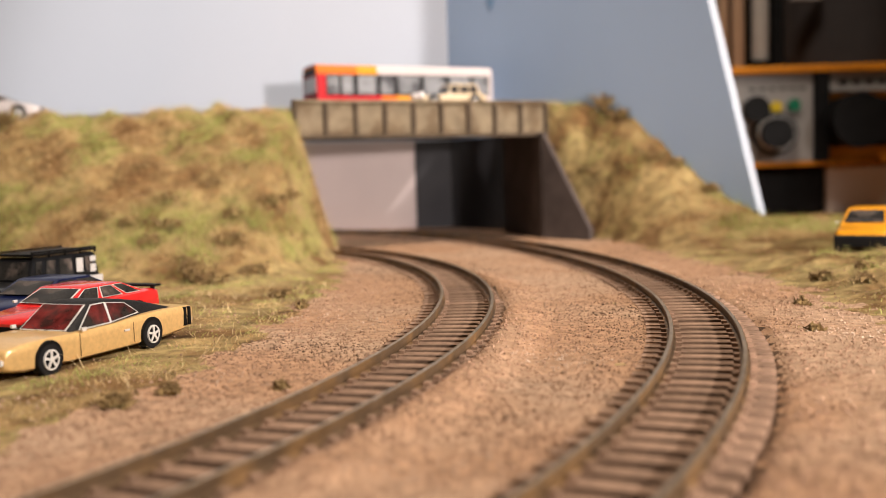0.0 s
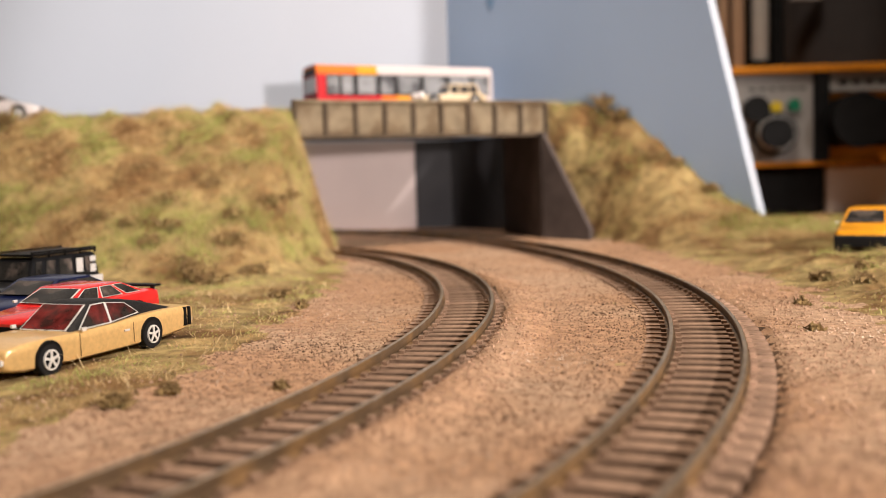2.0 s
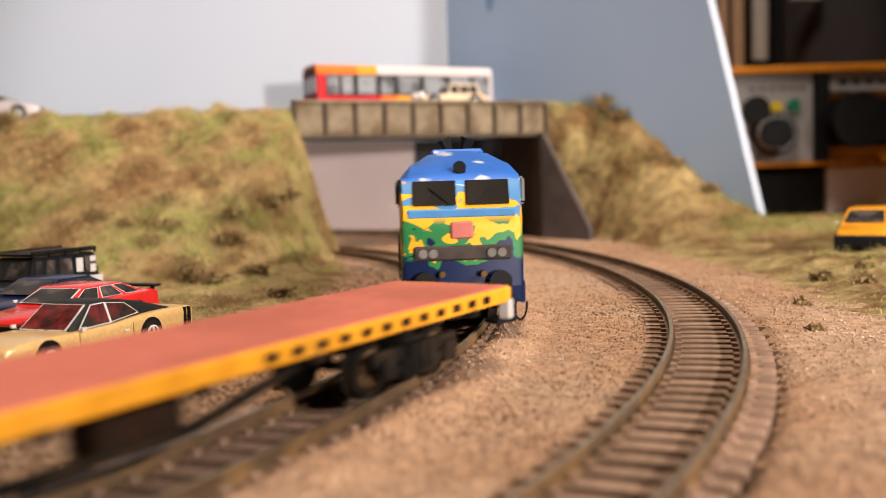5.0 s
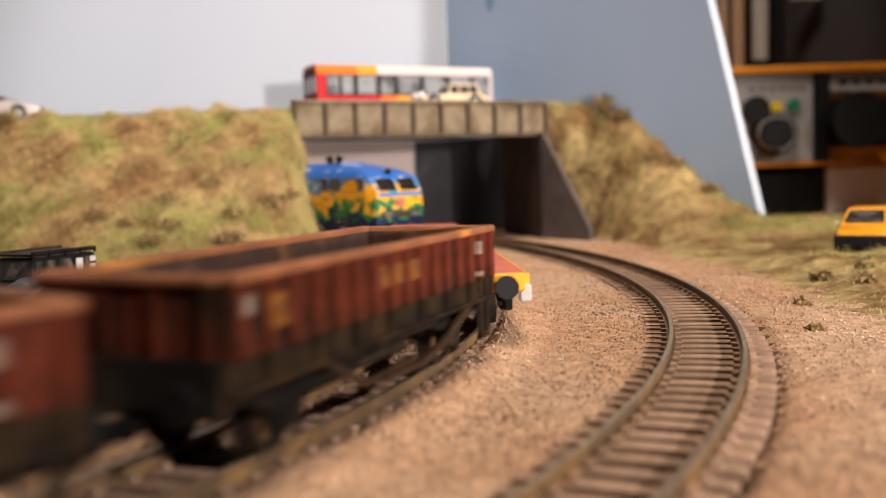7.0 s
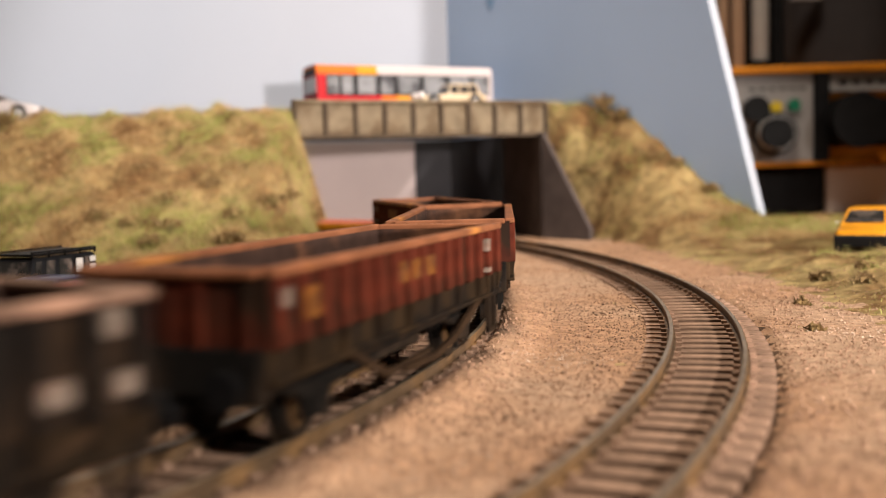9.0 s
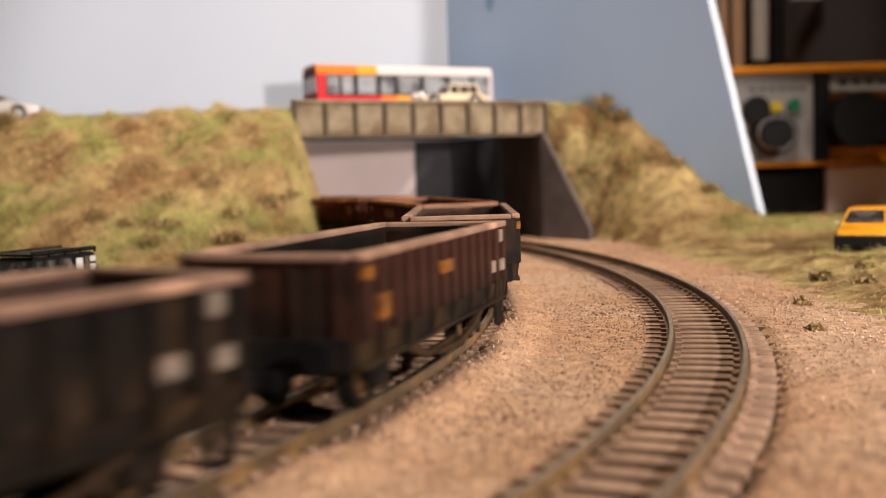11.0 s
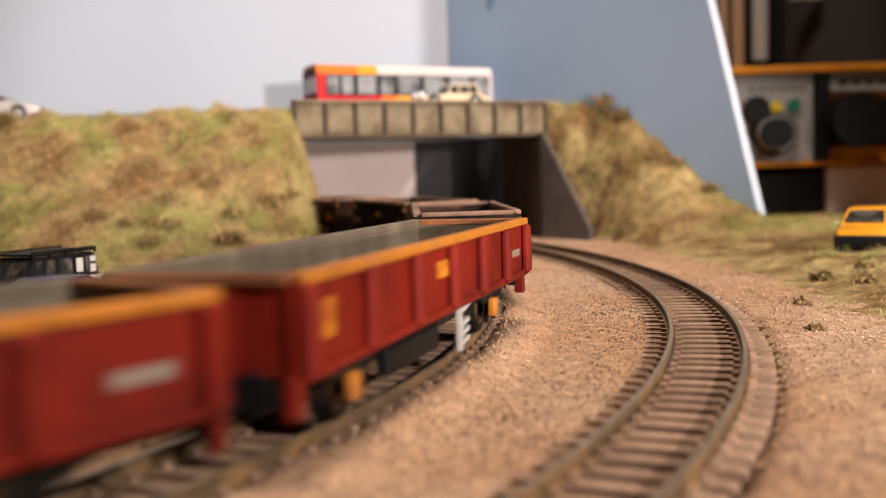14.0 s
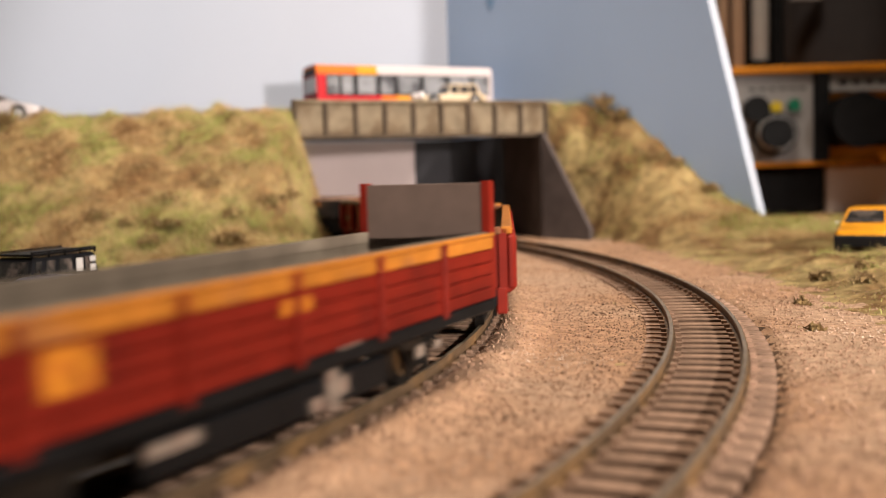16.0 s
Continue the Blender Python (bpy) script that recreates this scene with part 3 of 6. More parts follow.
def bogie(parent, x, base=0.0145, r=0.0055, mat=None):
    ob = part("bogie", bogie_frame(base), mat or GRIME, parent, "grimy black bogie frame")
    ob.matrix_basis = pose(x, 0, 0)
    for s in (-1, 1):
        wheelset(ob, s * base, r)
    for s in (-1, 1):
        for e in (-1, 1):
            bm = bmesh.new()
            box(bm, e * base - 0.0022, e * base + 0.0022, s * 0.0136 - 0.0012, s * 0.0136 + 0.0012, 0.0035, 0.0078, bevel=0.0005)
            part("axle_box", bm, GRIME, ob)
        for k in range(3):
            bm = bmesh.new()
            cyl(bm, ((k - 1) * 0.0035, s * 0.0142, 0.0068), (0, 0, 1), 0.0013, 0.0055, 8)
            part("spring", bm, GRIME, ob)
    return ob


def bogie_frame(base):
    bm = bmesh.new()
    for s in (-1, 1):
        box(bm, -base - 0.004, base + 0.004, s * 0.0128 - 0.0009, s * 0.0128 + 0.0009, 0.0062, 0.0092, bevel=0.0004)
        box(bm, -0.006, 0.006, s * 0.0132 - 0.0012, s * 0.0132 + 0.0012, 0.0026, 0.0070, bevel=0.0005)
        for e in (-1, 1):
            bar(bm, (e * 0.006, s * 0.013, 0.0045), (e * base, s * 0.013, 0.0060), 0.0014, 0.0018)
    box(bm, -0.004, 0.004, -0.0125, 0.0125, 0.0060, 0.0100)
    return bm


def locomotive():
    ob = empty("locomotive")
    tagged(ob, "diesel locomotive painted with blue sky, yellow and green fields", "locomotive")
    half = [(1.0, 0.0120), (1.0, 0.027), (0.985, 0.0398), (0.960, 0.0416), (0.80, 0.0450), (0.52, 0.0480), (0.22, 0.0494)]

    def ring(x, w, top, low=0.0120):
        pts = []
        for s in (-1, 1):
            side = [(s * w * a, max(low, min(zz, top))) for a, zz in half]
            pts += side if s < 0 else side[::-1]
        return [(x, y, zz) for y, zz in pts]
    W = 0.0172
    end = [(0.0896, W * 0.84, 0.0300), (0.0891, W * 0.91, 0.0330), (0.0862, W * 0.945, 0.0375), (0.0832, W * 0.968, 0.0412), (0.0790, W * 0.985, 0.0430), (0.0730, W, 0.0448), (0.064, W, 0.0468), (0.054, W, 0.0485), (0.044, W, 0.0496)]
    rings = [ring(-x, w, t) for x, w, t in end] + [ring(x, w, t) for x, w, t in end[::-1]]
    bm = bmesh.new()
    loft(bm, rings)
    part("body", bm, LIVERY, ob, smooth=True)
    bm = bmesh.new()
    box(bm, -0.0560, 0.0560, -0.0168, 0.0168, 0.0116, 0.0130, bevel=0.0004)
    for e in (-1, 1):
        for y in (-0.0160, 0.0160):
            # the skirt drops towards the buffer beam
            ring_of = lambda q: [(e * 0.0600, q, 0.0130), (e * 0.0600, q, 0.0118), (e * 0.0730, q, 0.0112), (e * 0.0800, q, 0.0072), (e * 0.0872, q, 0.0072), (e * 0.0872, q, 0.0130)]
            loft(bm, [ring_of(y - 0.0007), ring_of(y + 0.0007)])
    bmesh.ops.recalc_face_normals(bm, faces=bm.faces)
    part("skirt", bm, NAVY, ob, "navy blue skirt")
    for s in (-1, 1):
        bm = bmesh.new()
        box(bm, -0.0775, 0.0775, s * 0.0170 - 0.0004, s * 0.0170 + 0.0004, 0.0405, 0.0410)
        part("gutter", bm, PALE_METAL, ob, "pale rain gutter")
        bm = bmesh.new()
        box(bm, -0.0780, 0.0780, s * 0.0173 - 0.0002, s * 0.0173 + 0.0002, 0.0334, 0.0337)
        part("waist_line", bm, PALE_METAL, ob)
        for x, w in ((-0.0785, 0.0050), (-0.0545, 0.0070), (-0.0445, 0.0036), (-0.0155, 0.0040), (0.0330, 0.0080), (0.0655, 0.0170)):
            bm = bmesh.new()
            box(bm, x - w / 2, x + w / 2, s * 0.0171 - 0.0003, s * 0.0171 + 0.0004, 0.0348, 0.0399, bevel=0.00025)
            win = part("window", bm, DARK_GLASS, ob, "dark side window")
            bm = bmesh.new()
            for a in (-1, 1):
                box(bm, x + a * w / 2 - 0.00025, x + a * w / 2 + 0.00025, s * 0.0173 - 0.0003, s * 0.0173 + 0.0005, 0.0345, 0.0402)
                zz = 0.0345 if a < 0 else 0.0402
                box(bm, x - w / 2, x + w / 2, s * 0.0173 - 0.0003, s * 0.0173 + 0.0005, zz - 0.00025, zz + 0.00025)
            part("frame", bm, PALE_METAL if abs(x) > 0.06 else PANE_EDGE, win)
        for x in (-0.0620, 0.0470):
            for a in (-0.0030, 0.0030):
                bm = bmesh.new()
                cyl(bm, (x + a, s * 0.0180, 0.0185), (0, 0, 1), 0.00014, 0.013, 6)
                part("handrail", bm, STRIP, ob)
            for k, zz in enumerate((0.0042, 0.0062, 0.0086, 0.0132)):
                bm = bmesh.new()
                box(bm, x - 0.0030, x + 0.0030, s * 0.0172 - 0.0012, s * 0.0172 + 0.0010, zz, zz + 0.0006)
                part("step", bm, WHITE if k != 1 else BLACK, ob)
            bm = bmesh.new()
            box(bm, x - 0.0036, x + 0.0036, s * 0.0155 - 0.0004, s * 0.0155 + 0.0004, 0.0035, 0.0098)
            part("step_plate", bm, BLACK, ob)
        plate(ob, "emblem", -0.0220, -0.0146, 0.0246, 0.0292, s * 0.0172, PLATE_RED, "faded red square panel")
        plate(ob, "lettering", -0.0215, -0.0150, 0.0226, 0.0237, s * 0.0172, FADED_WHITE)
        for x0, x1, z0 in ((-0.0590, -0.0540, 0.0172), (0.0165, 0.0195, 0.0168), (0.0250, 0.0320, 0.0168), (0.0340, 0.0360, 0.0166), (-0.0640, -0.0625, 0.0166)):
            plate(ob, "lettering", x0, x1, z0, z0 + 0.0011, s * 0.0172, FADED_WHITE)
    for e in (-1, 1):
        slope = math.degrees(math.atan2(0.0412 - 0.0330, 0.0891 - 0.0832))
        for s in (-1, 1):
            bm = bmesh.new()
            box(bm, -0.0040, 0.0040, -0.0058, 0.0058, -0.0004, 0.0004, bevel=0.0003)
            win = part("windscreen", bm, SCREEN_GLASS, ob, "dark windscreen pane")
            win.matrix_basis = pose(0, 0, 0, 0, 0, 0 if e > 0 else 180) @ Matrix.Translation((0.0868, s * 0.0071, 0.0372)) @ Matrix.Rotation(radians(slope), 4, "Y")
            bm = bmesh.new()
            bar(bm, (e * 0.0896, s * 0.0030, 0.0340), (e * 0.0868, s * 0.0085, 0.0385), 0.0003, 0.0003)
            part("wiper", bm, BLACK, ob)
            for k in (0.0105, 0.0078):
                bm = bmesh.new()
                cyl(bm, (e * 0.0906, s * k, 0.0212), (1, 0, 0), 0.0012, 0.0010, 12)
                part("headlight", bm, PALE_METAL, ob)
            bm = bmesh.new()
            bar(bm, (e * 0.0895, s * 0.0120, 0.0035), (e * 0.0925, s * 0.0070, 0.0030), 0.006, 0.0012)
            bar(bm, (e * 0.0890, s * 0.0125, 0.0095), (e * 0.0905, s * 0.0125, 0.0030), 0.003, 0.0010)
            part("rail_guard", bm, BLACK, ob)
            bm = bmesh.new()
            cyl(bm, (e * 0.0915, s * 0.0055, 0.0157), (1, 0, 0), 0.0008, 0.002, 8)
            part("hose_tap", bm, TAP, ob)
            bm = bmesh.new()
            tube = []
            for k in range(13):
                a = k / 12 * math.pi + math.pi
                cy, cz = s * 0.0150 + math.cos(a) * 0.0018, 0.0078 + math.sin(a) * 0.0048
                tube.append([(e * 0.0905 + math.cos(q) * 0.0003, cy + math.sin(q) * 0.0003 * math.cos(a), cz + math.sin(q) * 0.0003 * math.sin(a)) for q in (0, 1.57, 3.14, 4.71)])
            loft(bm, tube)
            part("hose", bm, BLACK, ob)
        bm = bmesh.new()
        box(bm, min(e * 0.0890, e * 0.0904), max(e * 0.0890, e * 0.0904), -0.0130, 0.0130, 0.0192, 0.0232, bevel=0.0005)
        part("lamp_strip", bm, STRIP, ob, "ribbed grey strip that holds the headlights")
        bm = bmesh.new()
        box(bm, min(e * 0.0888, e * 0.0902), max(e * 0.0888, e * 0.0902), -0.0030, 0.0030, 0.0250, 0.0296, bevel=0.0004)
        part("emblem", bm, PLATE_RED, ob, "faded red nose panel")
        bm = bmesh.new()
        box(bm, min(e * 0.0886, e * 0.0897), max(e * 0.0886, e * 0.0897), -0.0145, 0.0145, 0.0305, 0.0330, bevel=0.0004)
        part("brow", bm, BROW_BLUE, ob, "blue band under the windscreen")
        bm = bmesh.new()
        cyl(bm, (e * 0.0790, 0, 0.0436), (e * 1, 0, 0.35), 0.0018, 0.003, 14)
        part("top_light", bm, BLACK, ob)
        bm = bmesh.new()
        box(bm, min(e * 0.0855, e * 0.0892), max(e * 0.0855, e * 0.0892), -0.0160, 0.0160, 0.0075, 0.0185, bevel=0.0006)
        part("buffer_beam", bm, NAVY, ob, "navy buffer beam")
        buffers(ob, e * 0.0885, 0.0135, 0.0100, BLACK)
        bogie(ob, e * 0.050, 0.0150)
    bm = bmesh.new()
    box(bm, -0.020, 0.020, -0.0145, 0.0145, 0.0030, 0.0095, bevel=0.0008)
    part("fuel_tank", bm, GRIME, ob)
    for x0, x1, h in ((-0.048, -0.040, 0.0497), (-0.018, -0.002, 0.0497), (0.022, 0.042, 0.0500), (0.047, 0.053, 0.0490)):
        bm = bmesh.new()
        box(bm, x0, x1, -0.0080, 0.0080, 0.0470, h, bevel=0.0008)
        box(bm, x0 + 0.002, x1 - 0.002, -0.0085, 0.0085, 0.0470, h - 0.0012, bevel=0.0005)
        part("roof_hatch", bm, LIVERY, ob)
    bm = bmesh.new()
    cyl(bm, (-0.008, -0.0100, 0.0466), (0, -0.38, 1), 0.0062, 0.0010, 20)
    part("fan_grille", bm, NAVY, ob, "dark roof fan")
    for s in (-1, 1):
        bm = bmesh.new()
        cyl(bm, (-0.030, s * 0.0030, 0.0512), (0, s * 0.45, 1), 0.0013, 0.0046, 10, r2=0.0024)
        part("exhaust", bm, BLACK, ob, "flared black exhaust stack")
    return ob


def flat_wagon():
    ob = empty("flat_wagon")
    tagged(ob, "long flat wagon with a salmon deck and yellow sides", "wagon")
    L = 0.2526
    bm = bmesh.new()
    box(bm, -L / 2, L / 2, -0.0153, 0.0153, 0.0150, 0.0165, bevel=0.0002)
    part("deck", bm, DECK, ob, "salmon painted deck")
    for s in (-1, 1):
        bm = bmesh.new()
        box(bm, -L / 2, L / 2, s * 0.0156 - 0.0008, s * 0.0156 + 0.0008, 0.0128, 0.0162, bevel=0.0003)
        part("side_sill", bm, YELLOW, ob, "yellow side sill with grimy markings")
        for k in range(12):
            x = L / 2 - 0.012 - k * 0.0065
            plate(ob, "lettering", x - 0.0018, x + 0.0012, 0.0137, 0.0153, s * 0.0164, GRIME, depth=0.00025)
        for k in range(9):
            x = -L / 2 + 0.018 + k * (L - 0.036) / 8
            bm = bmesh.new()
            box(bm, x - 0.0012, x + 0.0012, s * 0.0160 - 0.0012, s * 0.0160 + 0.0012, 0.0118, 0.0130)
            part("bracket", bm, GRIME, ob)
        bm = bmesh.new()
        bar(bm, (-0.062, s * 0.0125, 0.0125), (-0.028, s * 0.0125, 0.0060), 0.0012, 0.0014)
        bar(bm, (-0.028, s * 0.0125, 0.0060), (0.028, s * 0.0125, 0.0060), 0.0012, 0.0014)
        bar(bm, (0.028, s * 0.0125, 0.0060), (0.062, s * 0.0125, 0.0125), 0.0012, 0.0014)
        part("truss", bm, GRIME, ob)
        for e in (-1, 1):
            bm = bmesh.new()
            box(bm, e * (L / 2 - 0.0005) - 0.0012, e * (L / 2 - 0.0005) + 0.0012, s * 0.0152 - 0.0016, s * 0.0152 + 0.0016, 0.0088, 0.0135, bevel=0.0005)
            part("lamp_bracket", bm, WHITE, ob, "white painted corner bracket")
    bm = bmesh.new()
    box(bm, -0.085, 0.085, -0.0045, 0.0045, 0.0095, 0.0150)
    part("centre_beam", bm, GRIME, ob)
    for x in (-0.012, 0.020):
        bm = bmesh.new()
        box(bm, x - 0.008, x + 0.008, -0.0120, -0.0050, 0.0050, 0.0120, bevel=0.0005)
        part("equipment_box", bm, RUSTY, ob)
    for e in (-1, 1):
        bm = bmesh.new()
        box(bm, min(e * (L / 2), e * (L / 2 + 0.0014)), max(e * (L / 2), e * (L / 2 + 0.0014)), -0.0150, 0.0150, 0.0118, 0.0164, bevel=0.0003)
        part("headstock", bm, YELLOW, ob)
        buffers(ob, e * (L / 2 + 0.001), 0.0132, 0.0100)
        bogie(ob, e * 0.090, 0.0115)
    return ob


def tub(bm, L, W, z0, z1, floor, wall, mi_out=0, mi_in=1):
    """Open box with thick walls: outer skin and inner skin of two materials."""
    o = [(-L / 2, -W / 2), (L / 2, -W / 2), (L / 2, W / 2), (-L / 2, W / 2)]
    i = [(x - math.copysign(wall, x), y - math.copysign(wall, y)) for x, y in o]
    ring = lambda pts, z: [bm.verts.new((x, y, z)) for x, y in pts]
    a, b, c, d = ring(o, z0), ring(o, z1), ring(i, z1), ring(i, floor)
    for p, q, mi in ((a, b, mi_out), (b, c, mi_out), (c, d, mi_in)):
        for k in range(4):
            f = bm.faces.new((p[k], p[(k + 1) % 4], q[(k + 1) % 4], q[k]))
            f.material_index = mi
    bm.faces.new(d).material_index = mi_in
    bm.faces.new(a[::-1]).material_index = mi_out


def rim(parent, L, W, z0, z1, t, mat, label, end_mat=None, far_mat=None):
    for s in (-1, 1):
        bm = bmesh.new()
        box(bm, -L / 2, L / 2, s * W / 2 - t / 2, s * W / 2 + t / 2, z0, z1, bevel=0.0003)
        part("top_rail", bm, (far_mat or mat) if s > 0 else mat, parent, label)
        bm = bmesh.new()
        box(bm, s * L / 2 - t / 2, s * L / 2 + t / 2, -W / 2 + t / 2, W / 2 - t / 2, z0, z1 - 0.0001, bevel=0.0003)
        part("top_rail", bm, end_mat or mat, parent, label if end_mat is None else "dull brown end rail")


def running_gear(ob, L, base, sill_mat):
    for s in (-1, 1):
        bm = bmesh.new()
        box(bm, -L / 2 + 0.001, L / 2 - 0.001, s * 0.0118 - 0.0009, s * 0.0118 + 0.0009, 0.0100, 0.0138, bevel=0.0003)
        part("solebar", bm, sill_mat, ob)
        for e in (-1, 1):
            x = e * base
            bm = bmesh.new()
            box(bm, x - 0.0024, x + 0.0024, s * 0.0128 - 0.0012, s * 0.0128 + 0.0014, 0.0042, 0.0085, bevel=0.0006)
            part("axle_box", bm, GRIME, ob)
            bm = bmesh.new()
            for k in range(5):
                w = 0.0105 - k * 0.0019
                box(bm, x - w, x + w, s * 0.0130 - 0.0008, s * 0.0130 + 0.0008, 0.0098 - k * 0.0007, 0.0104 - k * 0.0007)
            bar(bm, (x - 0.0035, s * 0.0128, 0.0030), (x - 0.0055, s * 0.0128, 0.0120), 0.0010, 0.0012)
            bar(bm, (x + 0.0035, s * 0.0128, 0.0030), (x + 0.0055, s * 0.0128, 0.0120), 0.0010, 0.0012)
            part("leaf_spring", bm, GRIME, ob)
    bm = bmesh.new()
    box(bm, -base + 0.012, base - 0.012, -0.0075, 0.0075, 0.0055, 0.0105, bevel=0.0006)
    part("brake_rigging", bm, GRIME, ob)
    for e in (-1, 1):
        wheelset(ob, e * base)


def ribbed_wagon(body, top, inside, marks, label, L, foot, n, base):
    """Open wagon with pressed ribs; foot is the height at which the ribbed side ends on its frame."""
    ob = empty("open_wagon")
    tagged(ob, label, "wagon", "open wagons of the train")
    W = 0.0325
    bm = bmesh.new()
    tub(bm, L, W, foot, 0.0292, foot + 0.0015, 0.0012)
    part("tub", bm, [body, inside], ob)
    rim(ob, L, W, 0.0285, 0.0300, 0.0026, top, "worn top rail with bare patches")
    rib = None
    for k in range(n):
        x = -L / 2 + 0.0020 + k * (L - 0.0040) / (n - 1)
        for s in (-1, 1):
            if rib is None:
                bm = bmesh.new()
                box(bm, -0.0011, 0.0011, -0.0006, 0.0014, foot, 0.0286, bevel=0.0003)
                rib = part("rib", bm, body, ob)
                r = rib
            else:
                r = new("rib", rib.data)
                r.parent = ob
            r.matrix_basis = pose(x, s * W / 2, 0, 0, 0, 0 if s > 0 else 180)
    for e in (-1, 1):
        for y in (-0.0125, -0.0045, 0.0045, 0.0125):
            bm = bmesh.new()
            box(bm, e * L / 2 - 0.0006, e * L / 2 + 0.0008, y - 0.0007, y + 0.0007, foot, 0.0286)
            part("end_post", bm, body, ob)
        bm = bmesh.new()
        box(bm, e * (L / 2) - 0.0011, e * (L / 2) + 0.0011, -0.0150, 0.0150, 0.0098, foot + 0.0002, bevel=0.0003)
        part("headstock", bm, GRIME, ob)
        buffers(ob, e * (L / 2 + 0.0008), 0.0128, 0.0105)
    f = L / 0.1115
    for s in (-1, 1):
        # the frame under the ribs: a rail, and feet where each rib ends
        bm = bmesh.new()
        box(bm, -L / 2, L / 2, *sorted((s * (W / 2 - 0.0016), s * (W / 2 - 0.0002))), foot - 0.0050, foot + 0.0004, bevel=0.0003)
        box(bm, -L / 2, L / 2, *sorted((s * (W / 2 - 0.0014), s * (W / 2 + 0.0010))), foot - 0.0052, foot - 0.0042, bevel=0.0003)
        part("bottom_rail", bm, FRAME_OLIVE, ob, "rusty olive frame rail")
        for k in range(1, n, 2):
            x = -L / 2 + 0.0020 + k * (L - 0.0040) / (n - 1)
            bm = bmesh.new()
            loft(bm, [[(x - a, s * (W / 2) - s * 0.0004, z), (x + a, s * (W / 2) - s * 0.0004, z), (x + a, s * (W / 2) + s * d, z), (x - a, s * (W / 2) + s * d, z)] for a, d, z in ((0.0007, 0.0006, foot - 0.0043), (0.0010, 0.0014, foot + 0.0002))])
            bmesh.ops.recalc_face_normals(bm, faces=bm.faces)
            part("gusset", bm, FRAME_OLIVE, ob)
        bm = bmesh.new()
        bar(bm, (0.0480 * f, s * 0.0158, 0.0150), (0.0240 * f, s * 0.0158, 0.0070), 0.0009, 0.0015)
        bar(bm, (0.0240 * f, s * 0.0158, 0.0070), (0.0120 * f, s * 0.0158, 0.0050), 0.0009, 0.0015)
        bar(bm, (0.0120 * f, s * 0.0158, 0.0050), (-0.006 * f, s * 0.0158, 0.0056), 0.0009, 0.0013)
        part("brake_lever", bm, LEVER, ob, "long rusty brake lever")
        bm = bmesh.new()
        bar(bm, (0.0515 * f, s * 0.0163, foot), (0.0515 * f, s * 0.0163, 0.0045), 0.0010, 0.0020)
        bar(bm, (0.0470 * f, s * 0.0163, foot), (0.0470 * f, s * 0.0163, 0.0045), 0.0010, 0.0016)
        bar(bm, (0.0462 * f, s * 0.0163, 0.0048), (0.0522 * f, s * 0.0163, 0.0048), 0.0010, 0.0012)
        part("lever_guard", bm, FRAME_OLIVE, ob)
        bm = bmesh.new()
        bar(bm, (-0.030 * f, s * 0.0150, foot - 0.004), (-0.012 * f, s * 0.0150, 0.0060), 0.0009, 0.0014)
        bar(bm, (-0.012 * f, s * 0.0150, 0.0060), (0.010 * f, s * 0.0150, 0.0066), 0.0009, 0.0012)
        part("brake_push_rod", bm, LEVER, ob)
        for x0, x1, z0, z1, mt in marks:
            plate(ob, "marking", x0, x1, z0, z1, s * (W / 2 + 0.0003), mt, depth=0.0012)
    running_gear(ob, L, base, GRIME)
    return ob


